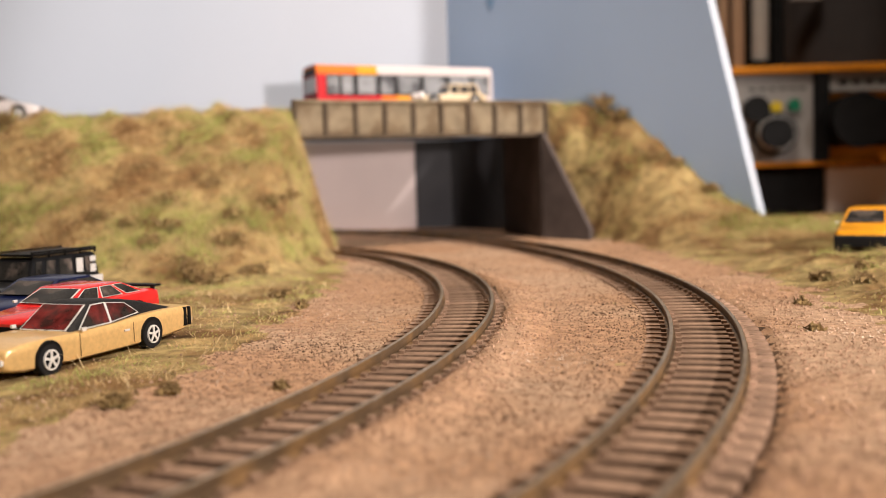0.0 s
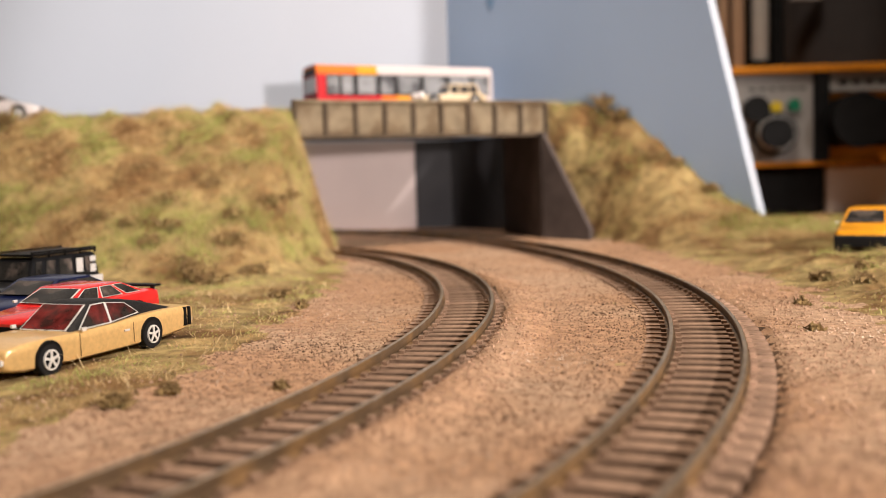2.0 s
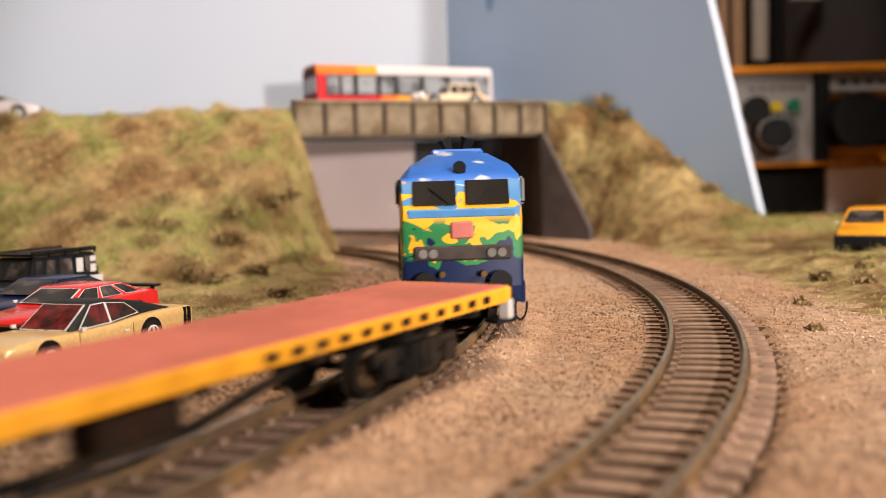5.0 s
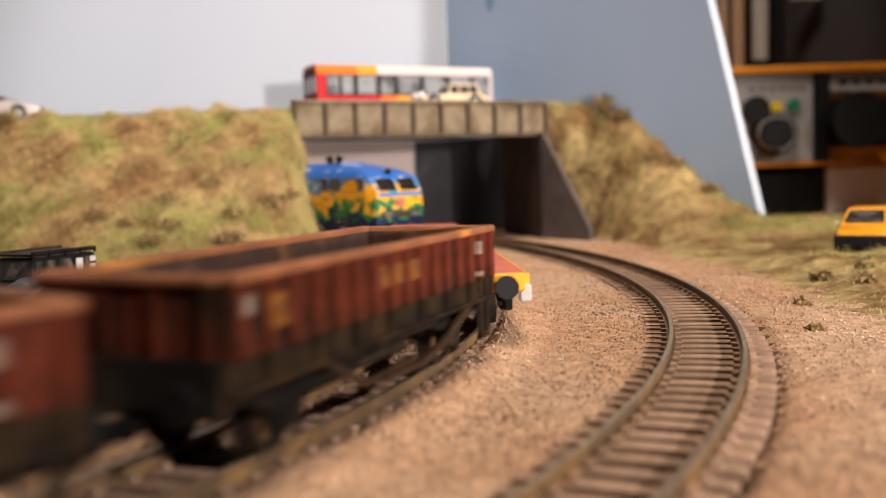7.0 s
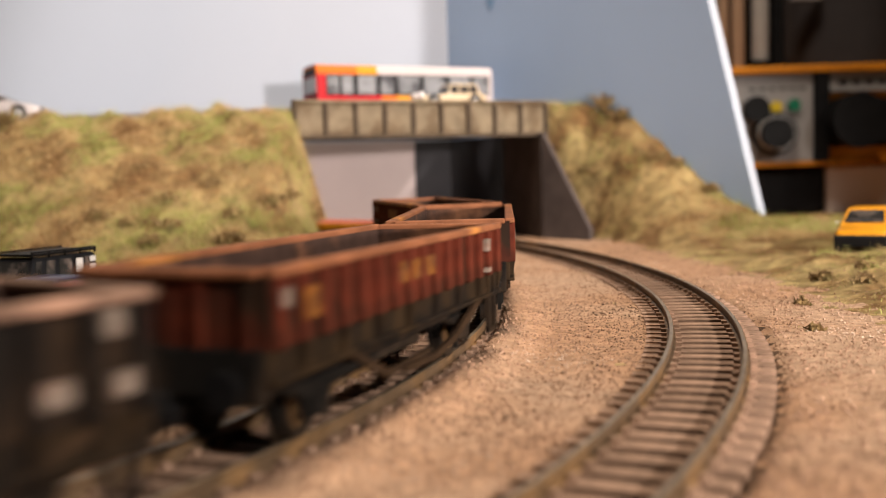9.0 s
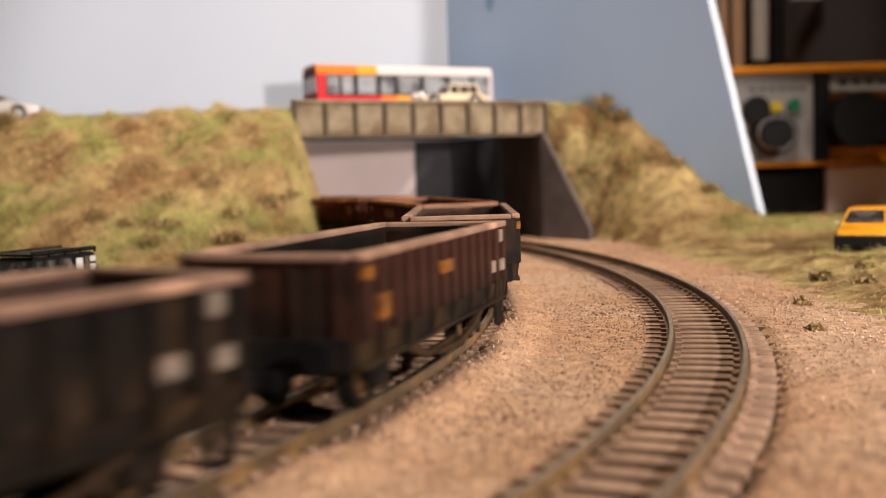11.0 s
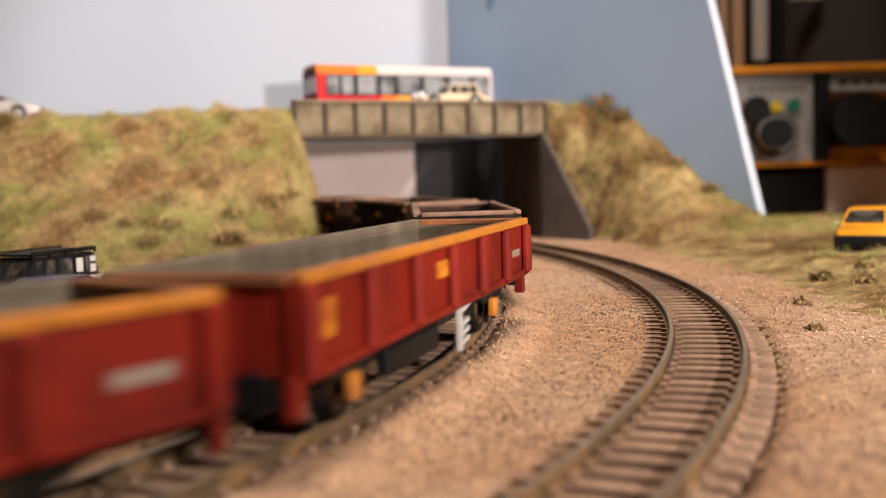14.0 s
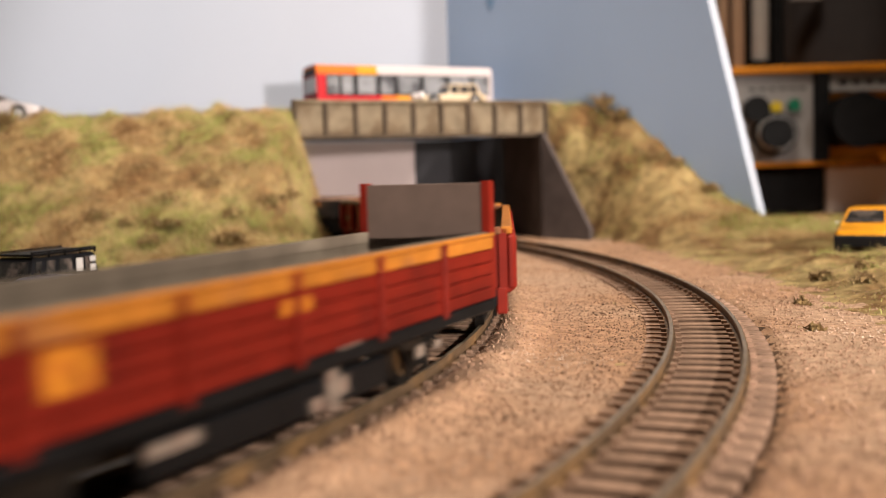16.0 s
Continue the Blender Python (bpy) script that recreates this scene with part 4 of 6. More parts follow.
def panel_wagon():
    ob = empty("open_wagon")
    tagged(ob, "clean maroon open wagon with orange top rail and grey inside", "wagon", "open wagons of the train")
    L, W = 0.1525, 0.0330
    bm = bmesh.new()
    tub(bm, L, W, 0.0134, 0.0282, 0.0155, 0.0012)
    part("tub", bm, [MAROON, GREY_IN], ob)
    rim(ob, L, W, 0.0270, 0.0289, 0.0028, ORANGE, "orange top rail worn at the edges", RUST_RIM, GREY_IN)
    n = 7
    for k in range(n):
        x = -L / 2 + 0.0016 + k * (L - 0.0032) / (n - 1)
        for s in (-1, 1):
            bm = bmesh.new()
            box(bm, x - 0.0021, x + 0.0021, *sorted((s * (W / 2 - 0.0004), s * (W / 2 + 0.0024))), 0.0128, 0.0272, bevel=0.0010)
            part("post", bm, MAROON, ob)
    for s in (-1, 1):
        bm = bmesh.new()
        box(bm, -L / 2, L / 2, *sorted((s * (W / 2 - 0.0006), s * (W / 2 + 0.0010))), 0.0122, 0.0142, bevel=0.0004)
        part("bottom_rail", bm, MAROON, ob)
        for x0, x1, z0, z1, mt in ((-0.0700, -0.0640, 0.0180, 0.0240, BRIGHT_MARK), (-0.0090, 0.0000, 0.0205, 0.0240, BRIGHT_MARK), (0.0600, 0.0692, 0.0186, 0.0206, FADED_WHITE)):
            plate(ob, "marking", x0, x1, z0, z1, s * (W / 2), mt)
        # hand brake gear picked out in white
        bm = bmesh.new()
        bar(bm, (0.0085, s * 0.0160, 0.0125), (0.0085, s * 0.0160, 0.0022), 0.0010, 0.0020)
        bar(bm, (0.0100, s * 0.0162, 0.0116), (0.0210, s * 0.0162, 0.0136), 0.0009, 0.0016)
        for k in range(3):
            bar(bm, (0.0090, s * 0.0164, 0.0040 + k * 0.0021), (0.0140, s * 0.0164, 0.0046 + k * 0.0021), 0.0009, 0.0010)
        part("brake_handle", bm, WHITE, ob, "white painted brake handle")
        for x in (-0.0535, 0.0435):
            bm = bmesh.new()
            box(bm, x - 0.0018, x + 0.0018, s * 0.0150 - 0.0010, s * 0.0150 + 0.0010, 0.0050, 0.0098, bevel=0.0004)
            part("axle_cover", bm, ORANGE, ob, "orange axle cover")
        bm = bmesh.new()
        box(bm, -0.036, -0.004, s * 0.0130 - 0.0020, s * 0.0130 + 0.0008, 0.0050, 0.0105, bevel=0.0006)
        part("brake_box", bm, BLACK, ob)
    for e in (-1, 1):
        for y in (-0.0155, -0.0055, 0.0055, 0.0155):
            bm = bmesh.new()
            box(bm, e * L / 2 - 0.0006, e * L / 2 + 0.0011, y - 0.0010, y + 0.0010, 0.0134, 0.0272)
            part("end_post", bm, MAROON, ob)
        for s in (-1, 1):
            bm = bmesh.new()
            box(bm, e * L / 2 - 0.0012, e * L / 2 + 0.0012, s * 0.0150 - 0.0014, s * 0.0150 + 0.0014, 0.0070, 0.0136, bevel=0.0004)
            part("corner_step", bm, MAROON, ob)
        bm = bmesh.new()
        box(bm, e * L / 2 - 0.0010, e * L / 2 + 0.0010, -0.0145, 0.0145, 0.0092, 0.0130)
        part("headstock", bm, BLACK, ob)
        buffers(ob, e * (L / 2 + 0.0008), 0.0118, 0.0105)
    running_gear(ob, L, 0.0485, BLACK)
    return ob


def plank_wagon():
    ob = empty("plank_wagon")
    tagged(ob, "maroon planked open wagon with orange top and high end boards", "wagon")
    L, W = 0.1600, 0.0330
    bm = bmesh.new()
    tub(bm, L, W - 0.0012, 0.0140, 0.0276, 0.0160, 0.0010)
    part("tub", bm, [MAROON, GREY_IN], ob)
    for s in (-1, 1):
        for k in range(5):
            z0 = 0.0140 + k * 0.0028
            bm = bmesh.new()
            box(bm, -L / 2, L / 2, *sorted((s * (W / 2 - 0.0005), s * (W / 2 + 0.0004))), z0, z0 + 0.00262, bevel=0.0002)
            top = k == 4
            part("plank", bm, ORANGE if top else MAROON, ob, "orange top plank" if top else "maroon plank")
        bm = bmesh.new()
        box(bm, -L / 2, L / 2, *sorted((s * (W / 2 - 0.0004), s * (W / 2 + 0.0009))), 0.0279, 0.0288, bevel=0.0003)
        part("top_rail", bm, ORANGE, ob)
        bm = bmesh.new()
        box(bm, -L / 2 + 0.001, L / 2 - 0.001, *sorted((s * (W / 2 - 0.0017), s * (W / 2 - 0.0005))), 0.0262, 0.0290, bevel=0.0002)
        part("inner_rail", bm, GREY_IN, ob, "dusty grey inner rail")
        for x in (-0.0535, -0.0267, 0.0, 0.0267, 0.0535):
            bm = bmesh.new()
            box(bm, x - 0.0008, x + 0.0008, *sorted((s * (W / 2 - 0.0004), s * (W / 2 + 0.0012))), 0.0130, 0.0282, bevel=0.0002)
            part("hinge_strap", bm, MAROON, ob)
        for x0, x1, z0, z1 in ((-0.0500, -0.0420, 0.0190, 0.0246), (-0.0040, 0.0040, 0.0218, 0.0241)):
            plate(ob, "marking", x0, x1, z0, z1, s * (W / 2 + 0.0003), BRIGHT_MARK)
        bm = bmesh.new()
        box(bm, -L / 2, L / 2, *sorted((s * (W / 2 - 0.0008), s * (W / 2 + 0.0006))), 0.0112, 0.0138, bevel=0.0003)
        part("solebar_plate", bm, BLACK, ob)
        for x0, x1, z0, z1 in ((0.0125, 0.0200, 0.0128, 0.0144), (0.0085, 0.0118, 0.0040, 0.0108), (0.0120, 0.0146, 0.0062, 0.0092), (0.0035, 0.0070, 0.0050, 0.0072), (-0.0340, -0.0240, 0.0078, 0.0096), (0.0410, 0.0440, 0.0072, 0.0094), (0.0700, 0.0732, 0.0144, 0.0162), (0.0490, 0.0515, 0.0076, 0.0092)):
            plate(ob, "marking", x0, x1, z0, z1, s * 0.0162, FADED_WHITE, depth=0.0006)
        bm = bmesh.new()
        box(bm, -0.034, 0.030, s * 0.0150 - 0.0012, s * 0.0150 + 0.0008, 0.0045, 0.0100, bevel=0.0005)
        part("brake_box", bm, BLACK, ob)
    for e in (-1, 1):
        bm = bmesh.new()
        box(bm, e * (L / 2) - 0.0010, e * (L / 2) + 0.0008, -0.0160, 0.0160, 0.0140, 0.0402, bevel=0.0002)
        part("end_board", bm, BROWN_BOARD, ob, "high brown end board")
        for y in (-0.0158, 0.0158):
            bm = bmesh.new()
            box(bm, e * L / 2 - 0.0012, e * L / 2 + 0.0016, y - 0.0009, y + 0.0009, 0.0140, 0.0406)
            part("end_post", bm, MAROON, ob)
        bm = bmesh.new()
        box(bm, e * L / 2 - 0.0010, e * L / 2 + 0.0010, -0.0145, 0.0145, 0.0092, 0.0142)
        part("headstock", bm, BLACK, ob)
        buffers(ob, e * (L / 2 + 0.0008), 0.0118, 0.0105)
    running_gear(ob, L, 0.0480, BLACK)
    return ob


def train_s(t):
    """How far the train's leading end has gone along the inner track: it rolls at an even pace."""
    return -0.0645 + 0.135 * (t - 3.5)


def ride(thing, centre, pivot):
    """Carry a vehicle along the track: its two pivots stay on the line."""
    rows = []
    for k in range(65):
        t = k * 0.25
        mid = train_s(t) - centre
        a, b = at(INNER, mid + pivot), at(INNER, mid - pivot)
        d = a[:2] - b[:2]
        c = (a[:2] + b[:2]) / 2
        rows.append((t, pose(c[0], c[1], 0, 0, 0, math.degrees(math.atan2(d[1], d[0])))))
    walk(thing, rows)


def roll_wheels(wheels):
    """Turn a wheelset by the way that the train has gone."""
    r = wheels.location.z
    x = wheels.location.x
    rows = []
    for k in range(241):
        t = min(k / 15, 16.0)
        rows.append((t, Matrix.Translation((x, 0, r)) @ Matrix.Rotation((train_s(t) / r) % (2 * math.pi), 4, "Y")))
    walk(wheels, rows)


BROWN_MARKS = ((-0.0542, -0.0518, 0.0242, 0.0268, FADED_WHITE), (-0.0475, -0.0425, 0.0215, 0.0262, FADED_YELLOW), (-0.0105, -0.0065, 0.0226, 0.0264, FADED_YELLOW), (-0.0040, 0.0000, 0.0226, 0.0264, FADED_YELLOW),
               (0.0030, 0.0080, 0.0226, 0.0264, FADED_YELLOW), (0.0434, 0.0456, 0.0240, 0.0268, FADED_WHITE), (0.0435, 0.0460, 0.0190, 0.0200, FADED_WHITE))
DARK_MARKS = ((-0.0475, -0.0440, 0.0254, 0.0276, FADED_YELLOW), (-0.0412, -0.0368, 0.0178, 0.0222, FADED_YELLOW), (-0.0056, 0.0012, 0.0220, 0.0246, FADED_YELLOW), (0.0408, 0.0436, 0.0250, 0.0280, FADED_WHITE), (0.0325, 0.0362, 0.0180, 0.0208, FADED_WHITE), (0.0418, 0.0450, 0.0178, 0.0206, FADED_WHITE))
brown = ribbed_wagon(RUSTY, RUST_RIM, RUST_IN, BROWN_MARKS, "weathered maroon ribbed open wagon with a rusty top rail", 0.1115, 0.0180, 16, 0.0365)
dark = ribbed_wagon(SOOT, SOOT_RIM, RUST_IN, DARK_MARKS, "sooty black-brown ribbed open wagon with worn rail", 0.0965, 0.0152, 14, 0.0320)
dusky = ribbed_wagon(DUSKY, SOOT_RIM, SOOT, DARK_MARKS, "dull dark maroon ribbed open wagon with dusty rail", 0.0965, 0.0152, 14, 0.0320)
red = panel_wagon()
HOME = pose(0, 0, 0)
TRAIN = [(locomotive(), 0.0965, 0.050), (flat_wagon(), 0.3398, 0.090)]
for centre, thing in zip((0.5345, 0.6655, 0.7960), (brown, copy_thing(brown, HOME), copy_thing(brown, HOME))):
    TRAIN.append((thing, centre, 0.0365))
for centre, thing in zip((0.9180, 1.0485, 1.1715, 1.2950), (dark, dusky, copy_thing(dark, HOME), copy_thing(dark, HOME))):
    TRAIN.append((thing, centre, 0.0320))
for centre, thing in zip((1.4470, 1.6110), (red, copy_thing(red, HOME))):
    TRAIN.append((thing, centre, 0.0485))
TRAIN.append((plank_wagon(), 1.7830, 0.0480))


def motions():
    for thing, centre, pivot in TRAIN:
        ride(thing, centre, pivot)
        for p in thing.children_recursive:
            if p.name.startswith("wheelset"):
                roll_wheels(p)


# ---- model cars; their sizes are those of the real cars, at 1:76 ----
SC = 1 / 76
TYRE = material("black_tyre", (0.015, 0.014, 0.014), 0.8, spread=0.2, scale=300)
CHROME = material("chrome", (0.85, 0.83, 0.80), 0.25, metal=0.35, spread=0.05, scale=200)
GOLD_PAINT = material("gold_paint", (0.66, 0.42, 0.17), 0.33, metal=0.15, spread=0.10, scale=900, coat=0.5)
RED_PAINT = material("red_paint", (0.62, 0.026, 0.024), 0.25, spread=0.08, scale=300, coat=0.6)
NAVY_CAR = material("dark_blue_paint", (0.006, 0.010, 0.045), 0.3, spread=0.1, scale=300, coat=0.15)
BLACK_CAR = material("black_paint", (0.012, 0.012, 0.013), 0.28, spread=0.2, scale=300, coat=0.4)
GLOSS_WHITE = material("gloss_white_paint", (0.62, 0.60, 0.58), 0.3, spread=0.05, scale=300, coat=0.3)
SILVER_CAR = material("silver_white_paint", (0.46, 0.42, 0.415), 0.35, spread=0.05, scale=300, coat=0.3)
YELLOW_CAR = material("orange_yellow_paint", (0.66, 0.28, 0.012), 0.35, spread=0.06, scale=300, coat=0.3)
CREAM_CAR = material("cream_paint", (0.50, 0.38, 0.23), 0.35, spread=0.06, scale=300, coat=0.3)
VINYL = material("black_vinyl_roof", (0.016, 0.015, 0.015), 0.55, spread=0.25, scale=900, bump=0.2, bump_scale=1500)
RED_SEATS = material("window_with_red_seats", (0.13, 0.022, 0.02), 0.08, spread=0.7, scale=170, second=(0.03, 0.025, 0.022), second_amount=0.6, second_scale=120)
CAR_GLASS = material("car_window", (0.03, 0.028, 0.026), 0.06, spread=0.5, scale=170, second=(0.10, 0.08, 0.07), second_amount=0.35, second_scale=140)
PALE_GLASS = material("pale_bus_window", (0.22, 0.225, 0.235), 0.5, spread=0.25, scale=120, second=(0.05, 0.05, 0.055), second_amount=0.45, second_scale=60)


def pane(parent, name, quad, mat, out, thick=0.00025, shrink=0.0, label=""):
    """A thin plate on four corners, pushed out along out."""
    q = [Vector(p) for p in quad]
    c = sum(q, Vector()) / 4
    q = [c + (p - c) * (1 - shrink) for p in q]
    o = Vector(out).normalized()
    bm = bmesh.new()
    loft(bm, [[p + o * 0.00002 for p in q], [p + o * thick for p in q]])
    bmesh.ops.recalc_face_normals(bm, faces=bm.faces)
    return part(name, bm, mat, parent, label)


def car(name, label, paint, L, W, H, profile, belt, cabin, axles, wheel=0.32, roof=None, glass_mat=None, trim=None, split=(0.5,), clearance=0.20, at_pose=None, bumper=None, round_rim=5, side=(0.0, 1.0), narrow=0.74, base=0.88, skin=True):
    """A car from real metres: profile is (x, top) along the lower body, cabin (rear base, rear roof, front roof, front base)."""
    ob = empty(name, at_pose)
    tagged(ob, label, "car", "model cars")
    glass_mat = glass_mat or CAR_GLASS
    s = SC
    w = W / 2 * s
    if skin:
        bm = bmesh.new()
        rings = []
        n = len(profile)
        for k, (x, top) in enumerate(profile):
            t = min(k, n - 1 - k)
            f = (0.80, 0.93, 0.985)[t] if t < 3 else 1.0
            zb = (clearance + (0.10 if t == 0 else 0.03 if t == 1 else 0)) * s
            zt = top * s
            h = zt - zb
            prof = [(0.90, zb), (0.985, zb + 0.12 * h), (1.0, zb + 0.45 * h), (0.985, zb + 0.78 * h), (0.95, zb + 0.93 * h), (0.86, zt)]
            rings.append([(x * s, -w * f * a, b) for a, b in prof] + [(x * s, w * f * a, b) for a, b in prof[::-1]])
        loft(bm, rings)
        bmesh.ops.recalc_face_normals(bm, faces=bm.faces)
        body = part("body", bm, paint, ob, smooth=True)
        # cabin
        rb, rr, fr, fb = [v * s for v in cabin]
        zb, zt = belt * s, H * s
        wb, wt = w * base, w * narrow
        bm = bmesh.new()
        zm, k = zb + (zt - zb) * 0.92, 0.90
        lerp = lambda a, b, u: a + (b - a) * u
        loft(bm, [[(rb, -wb, zb - 0.0006), (fb, -wb, zb - 0.0006), (fb, wb, zb - 0.0006), (rb, wb, zb - 0.0006)],
                  [(lerp(rb, rr, k), -lerp(wb, wt, k), zm), (lerp(fb, fr, k), -lerp(wb, wt, k), zm), (lerp(fb, fr, k), lerp(wb, wt, k), zm), (lerp(rb, rr, k), lerp(wb, wt, k), zm)],
                  [(rr * 0.96, -wt * 0.93, zt), (fr * 0.96, -wt * 0.93, zt), (fr * 0.96, wt * 0.93, zt), (rr * 0.96, wt * 0.93, zt)]])
        bmesh.ops.recalc_face_normals(bm, faces=bm.faces)
        part("cabin", bm, roof or paint, ob, "black vinyl roof" if roof else "", smooth=True)
        ht = zt - zb
        for sd in (-1, 1):
            cuts = [side[0], *split, side[1]]
            for a, b in zip(cuts, cuts[1:]):
                def pt(u, v):
                    x0, x1 = lerp(rb, rr, v), lerp(fb, fr, v)
                    return Vector((lerp(x0, x1, u), sd * lerp(wb, wt, v), zb + ht * v))
                m = 0.035
                quad = [pt(a + m + (0.06 if a == 0 else 0), 0.12), pt(b - m - (0.03 if b == 1 else 0), 0.12), pt(b - m - (0.02 if b == 1 else 0), 0.80), pt(a + m + (0.02 if a == 0 else 0), 0.80)]
                out = (0, sd, 0.35)
                if trim:
                    pane(ob, "window_trim", quad, trim, out, 0.00015, -0.10)
                pane(ob, "window", quad, glass_mat, out, 0.00028, 0.0)
        for x0, x1, nm, o in ((fb, fr, "windscreen", (1, 0, 0.8)), (rb, rr, "rear_window", (-1, 0, 0.6))):
            def pe(y, v):
                return Vector((lerp(x0, x1, v), y * lerp(wb, wt, v), zb + ht * v))
            quad = [pe(-0.86, 0.10), pe(0.86, 0.10), pe(0.84, 0.82), pe(-0.84, 0.82)]
            if trim:
                pane(ob, "window_trim", quad, trim, o, 0.00015, -0.08)
            pane(ob, nm, quad, glass_mat, o, 0.00030)
    zb = belt * s
    # wheels
    r = wheel * s
    for ax in axles:
        for sd in (-1, 1):
            bm = bmesh.new()
            cyl(bm, (ax * s, sd * (w - 0.0010), r + 0.0004), (0, 1, 0), r * 1.15, 0.0027, 24)
            part("wheel_arch", bm, BLACK, ob)
            bm = bmesh.new()
            cyl(bm, (0, 0, 0), (0, 1, 0), r, 0.0028, 26)
            wh = part("wheel", bm, TYRE, ob)
            wh.matrix_basis = pose(ax * s, sd * (w - 0.0010), r)
            bm = bmesh.new()
            cyl(bm, (0, sd * 0.0013, 0), (0, 1, 0), r * 0.62, 0.0006, 22, mi=1)
            for q in range(18):
                a, c = q / 18 * math.tau, (q + 1) / 18 * math.tau
                bar(bm, (math.cos(a) * r * 0.62, sd * 0.0016, math.sin(a) * r * 0.62), (math.cos(c) * r * 0.62, sd * 0.0016, math.sin(c) * r * 0.62), 0.0004, 0.0004)
            for q in range(round_rim):
                a = q / round_rim * math.tau + 0.3
                bar(bm, (0, sd * 0.0017, 0), (math.cos(a) * r * 0.6, sd * 0.0017, math.sin(a) * r * 0.6), 0.0004, r * 0.16)
            cyl(bm, (0, sd * 0.0018, 0), (0, 1, 0), r * 0.16, 0.0005, 10)
            part("rim", bm, [CHROME, BLACK], wh, "chrome spoked rim")
    # lamps, bumpers, door lines
    x1, x0 = profile[-1][0] * s, profile[0][0] * s
    zf = profile[-1][1] * s
    bm = bmesh.new()
    box(bm, x1 - 0.0010, x1 + 0.0006, -w * 0.84, w * 0.84, zf * 0.50, zf * 0.66, bevel=0.0002)
    part("front_bumper", bm, bumper or CHROME, ob)
    bm = bmesh.new()
    box(bm, x0 - 0.0006, x0 + 0.0010, -w * 0.84, w * 0.84, zf * 0.50, zf * 0.66, bevel=0.0002)
    part("rear_bumper", bm, bumper or CHROME, ob)
    bm = bmesh.new()
    box(bm, x1 - 0.0004, x1 + 0.0003, -w * 0.70, w * 0.70, zf * 0.69, zf * 0.90)
    part("grille", bm, BLACK, ob)
    for sd in (-1, 1):
        bm = bmesh.new()
        box(bm, x1 - 0.0003, x1 + 0.0005, sd * w * 0.56 - 0.0012, sd * w * 0.56 + 0.0012, zf * 0.70, zf * 0.89, bevel=0.0002)
        part("headlight", bm, WHITE, ob)
        bm = bmesh.new()
        box(bm, x0 - 0.0005, x0 + 0.0003, sd * w * 0.56 - 0.0016, sd * w * 0.56 + 0.0016, zf * 0.70, zf * 0.89)
        part("tail_light", bm, RED_PAINT, ob)
        lo, hi = clearance * s + 0.0010, zb - 0.0005
        for xx in (cabin[3] * s - 0.0010, (cabin[0] + cabin[3]) / 2 * s - 0.002):
            bm = bmesh.new()
            bar(bm, (xx, sd * (w + 0.00002), lo), (xx, sd * w * 0.985, hi), 0.00010, 0.00010)
            part("door_seam", bm, BLACK, ob)
        bm = bmesh.new()
        xx = (cabin[0] + cabin[3]) / 2 * s
        box(bm, xx, xx + 0.0020, sd * (w + 0.0001) - 0.0002, sd * (w + 0.0001) + 0.0002, hi - 0.0020, hi - 0.0015)
        part("door_handle", bm, CHROME, ob)
        bm = bmesh.new()
        box(bm, cabin[3] * s - 0.0025, cabin[3] * s - 0.0010, sd * (w + 0.0005) - 0.0004, sd * (w + 0.0005) + 0.0004, zb + 0.0002, zb + 0.0011, bevel=0.0001)
        part("mirror", bm, CHROME, ob)
    return ob


CAR_TURN = math.degrees(math.atan2(-0.0372, -0.0147))
FWD = Vector((-0.0147, -0.0372, 0)).normalized()
LEFT = Vector((-FWD.y, FWD.x, 0))
GOLD_AT = Vector((-0.0875, 0.2560, -0.0030)) - LEFT * 0.0122 + FWD * -0.001


def parked(aside, back, size=1.0):
    """A place in the row of parked cars; size: some are of a smaller scale."""
    p = GOLD_AT - LEFT * aside - FWD * back
    return pose(p.x, p.y, p.z, 0, 0, CAR_TURN) @ Matrix.Scale(size, 4)


gold = car("muscle_car", "gold fastback muscle car with black vinyl roof, parked on grass", GOLD_PAINT, 5.28, 1.66, 1.08,
           [(-2.96, 0.66), (2.50, 0.66)], 0.66, (-2.15, -1.05, -0.05, 0.80), (-1.38, 1.55), 0.285, clearance=0.12, at_pose=parked(-0.0015, -0.0020), round_rim=5, skin=False)


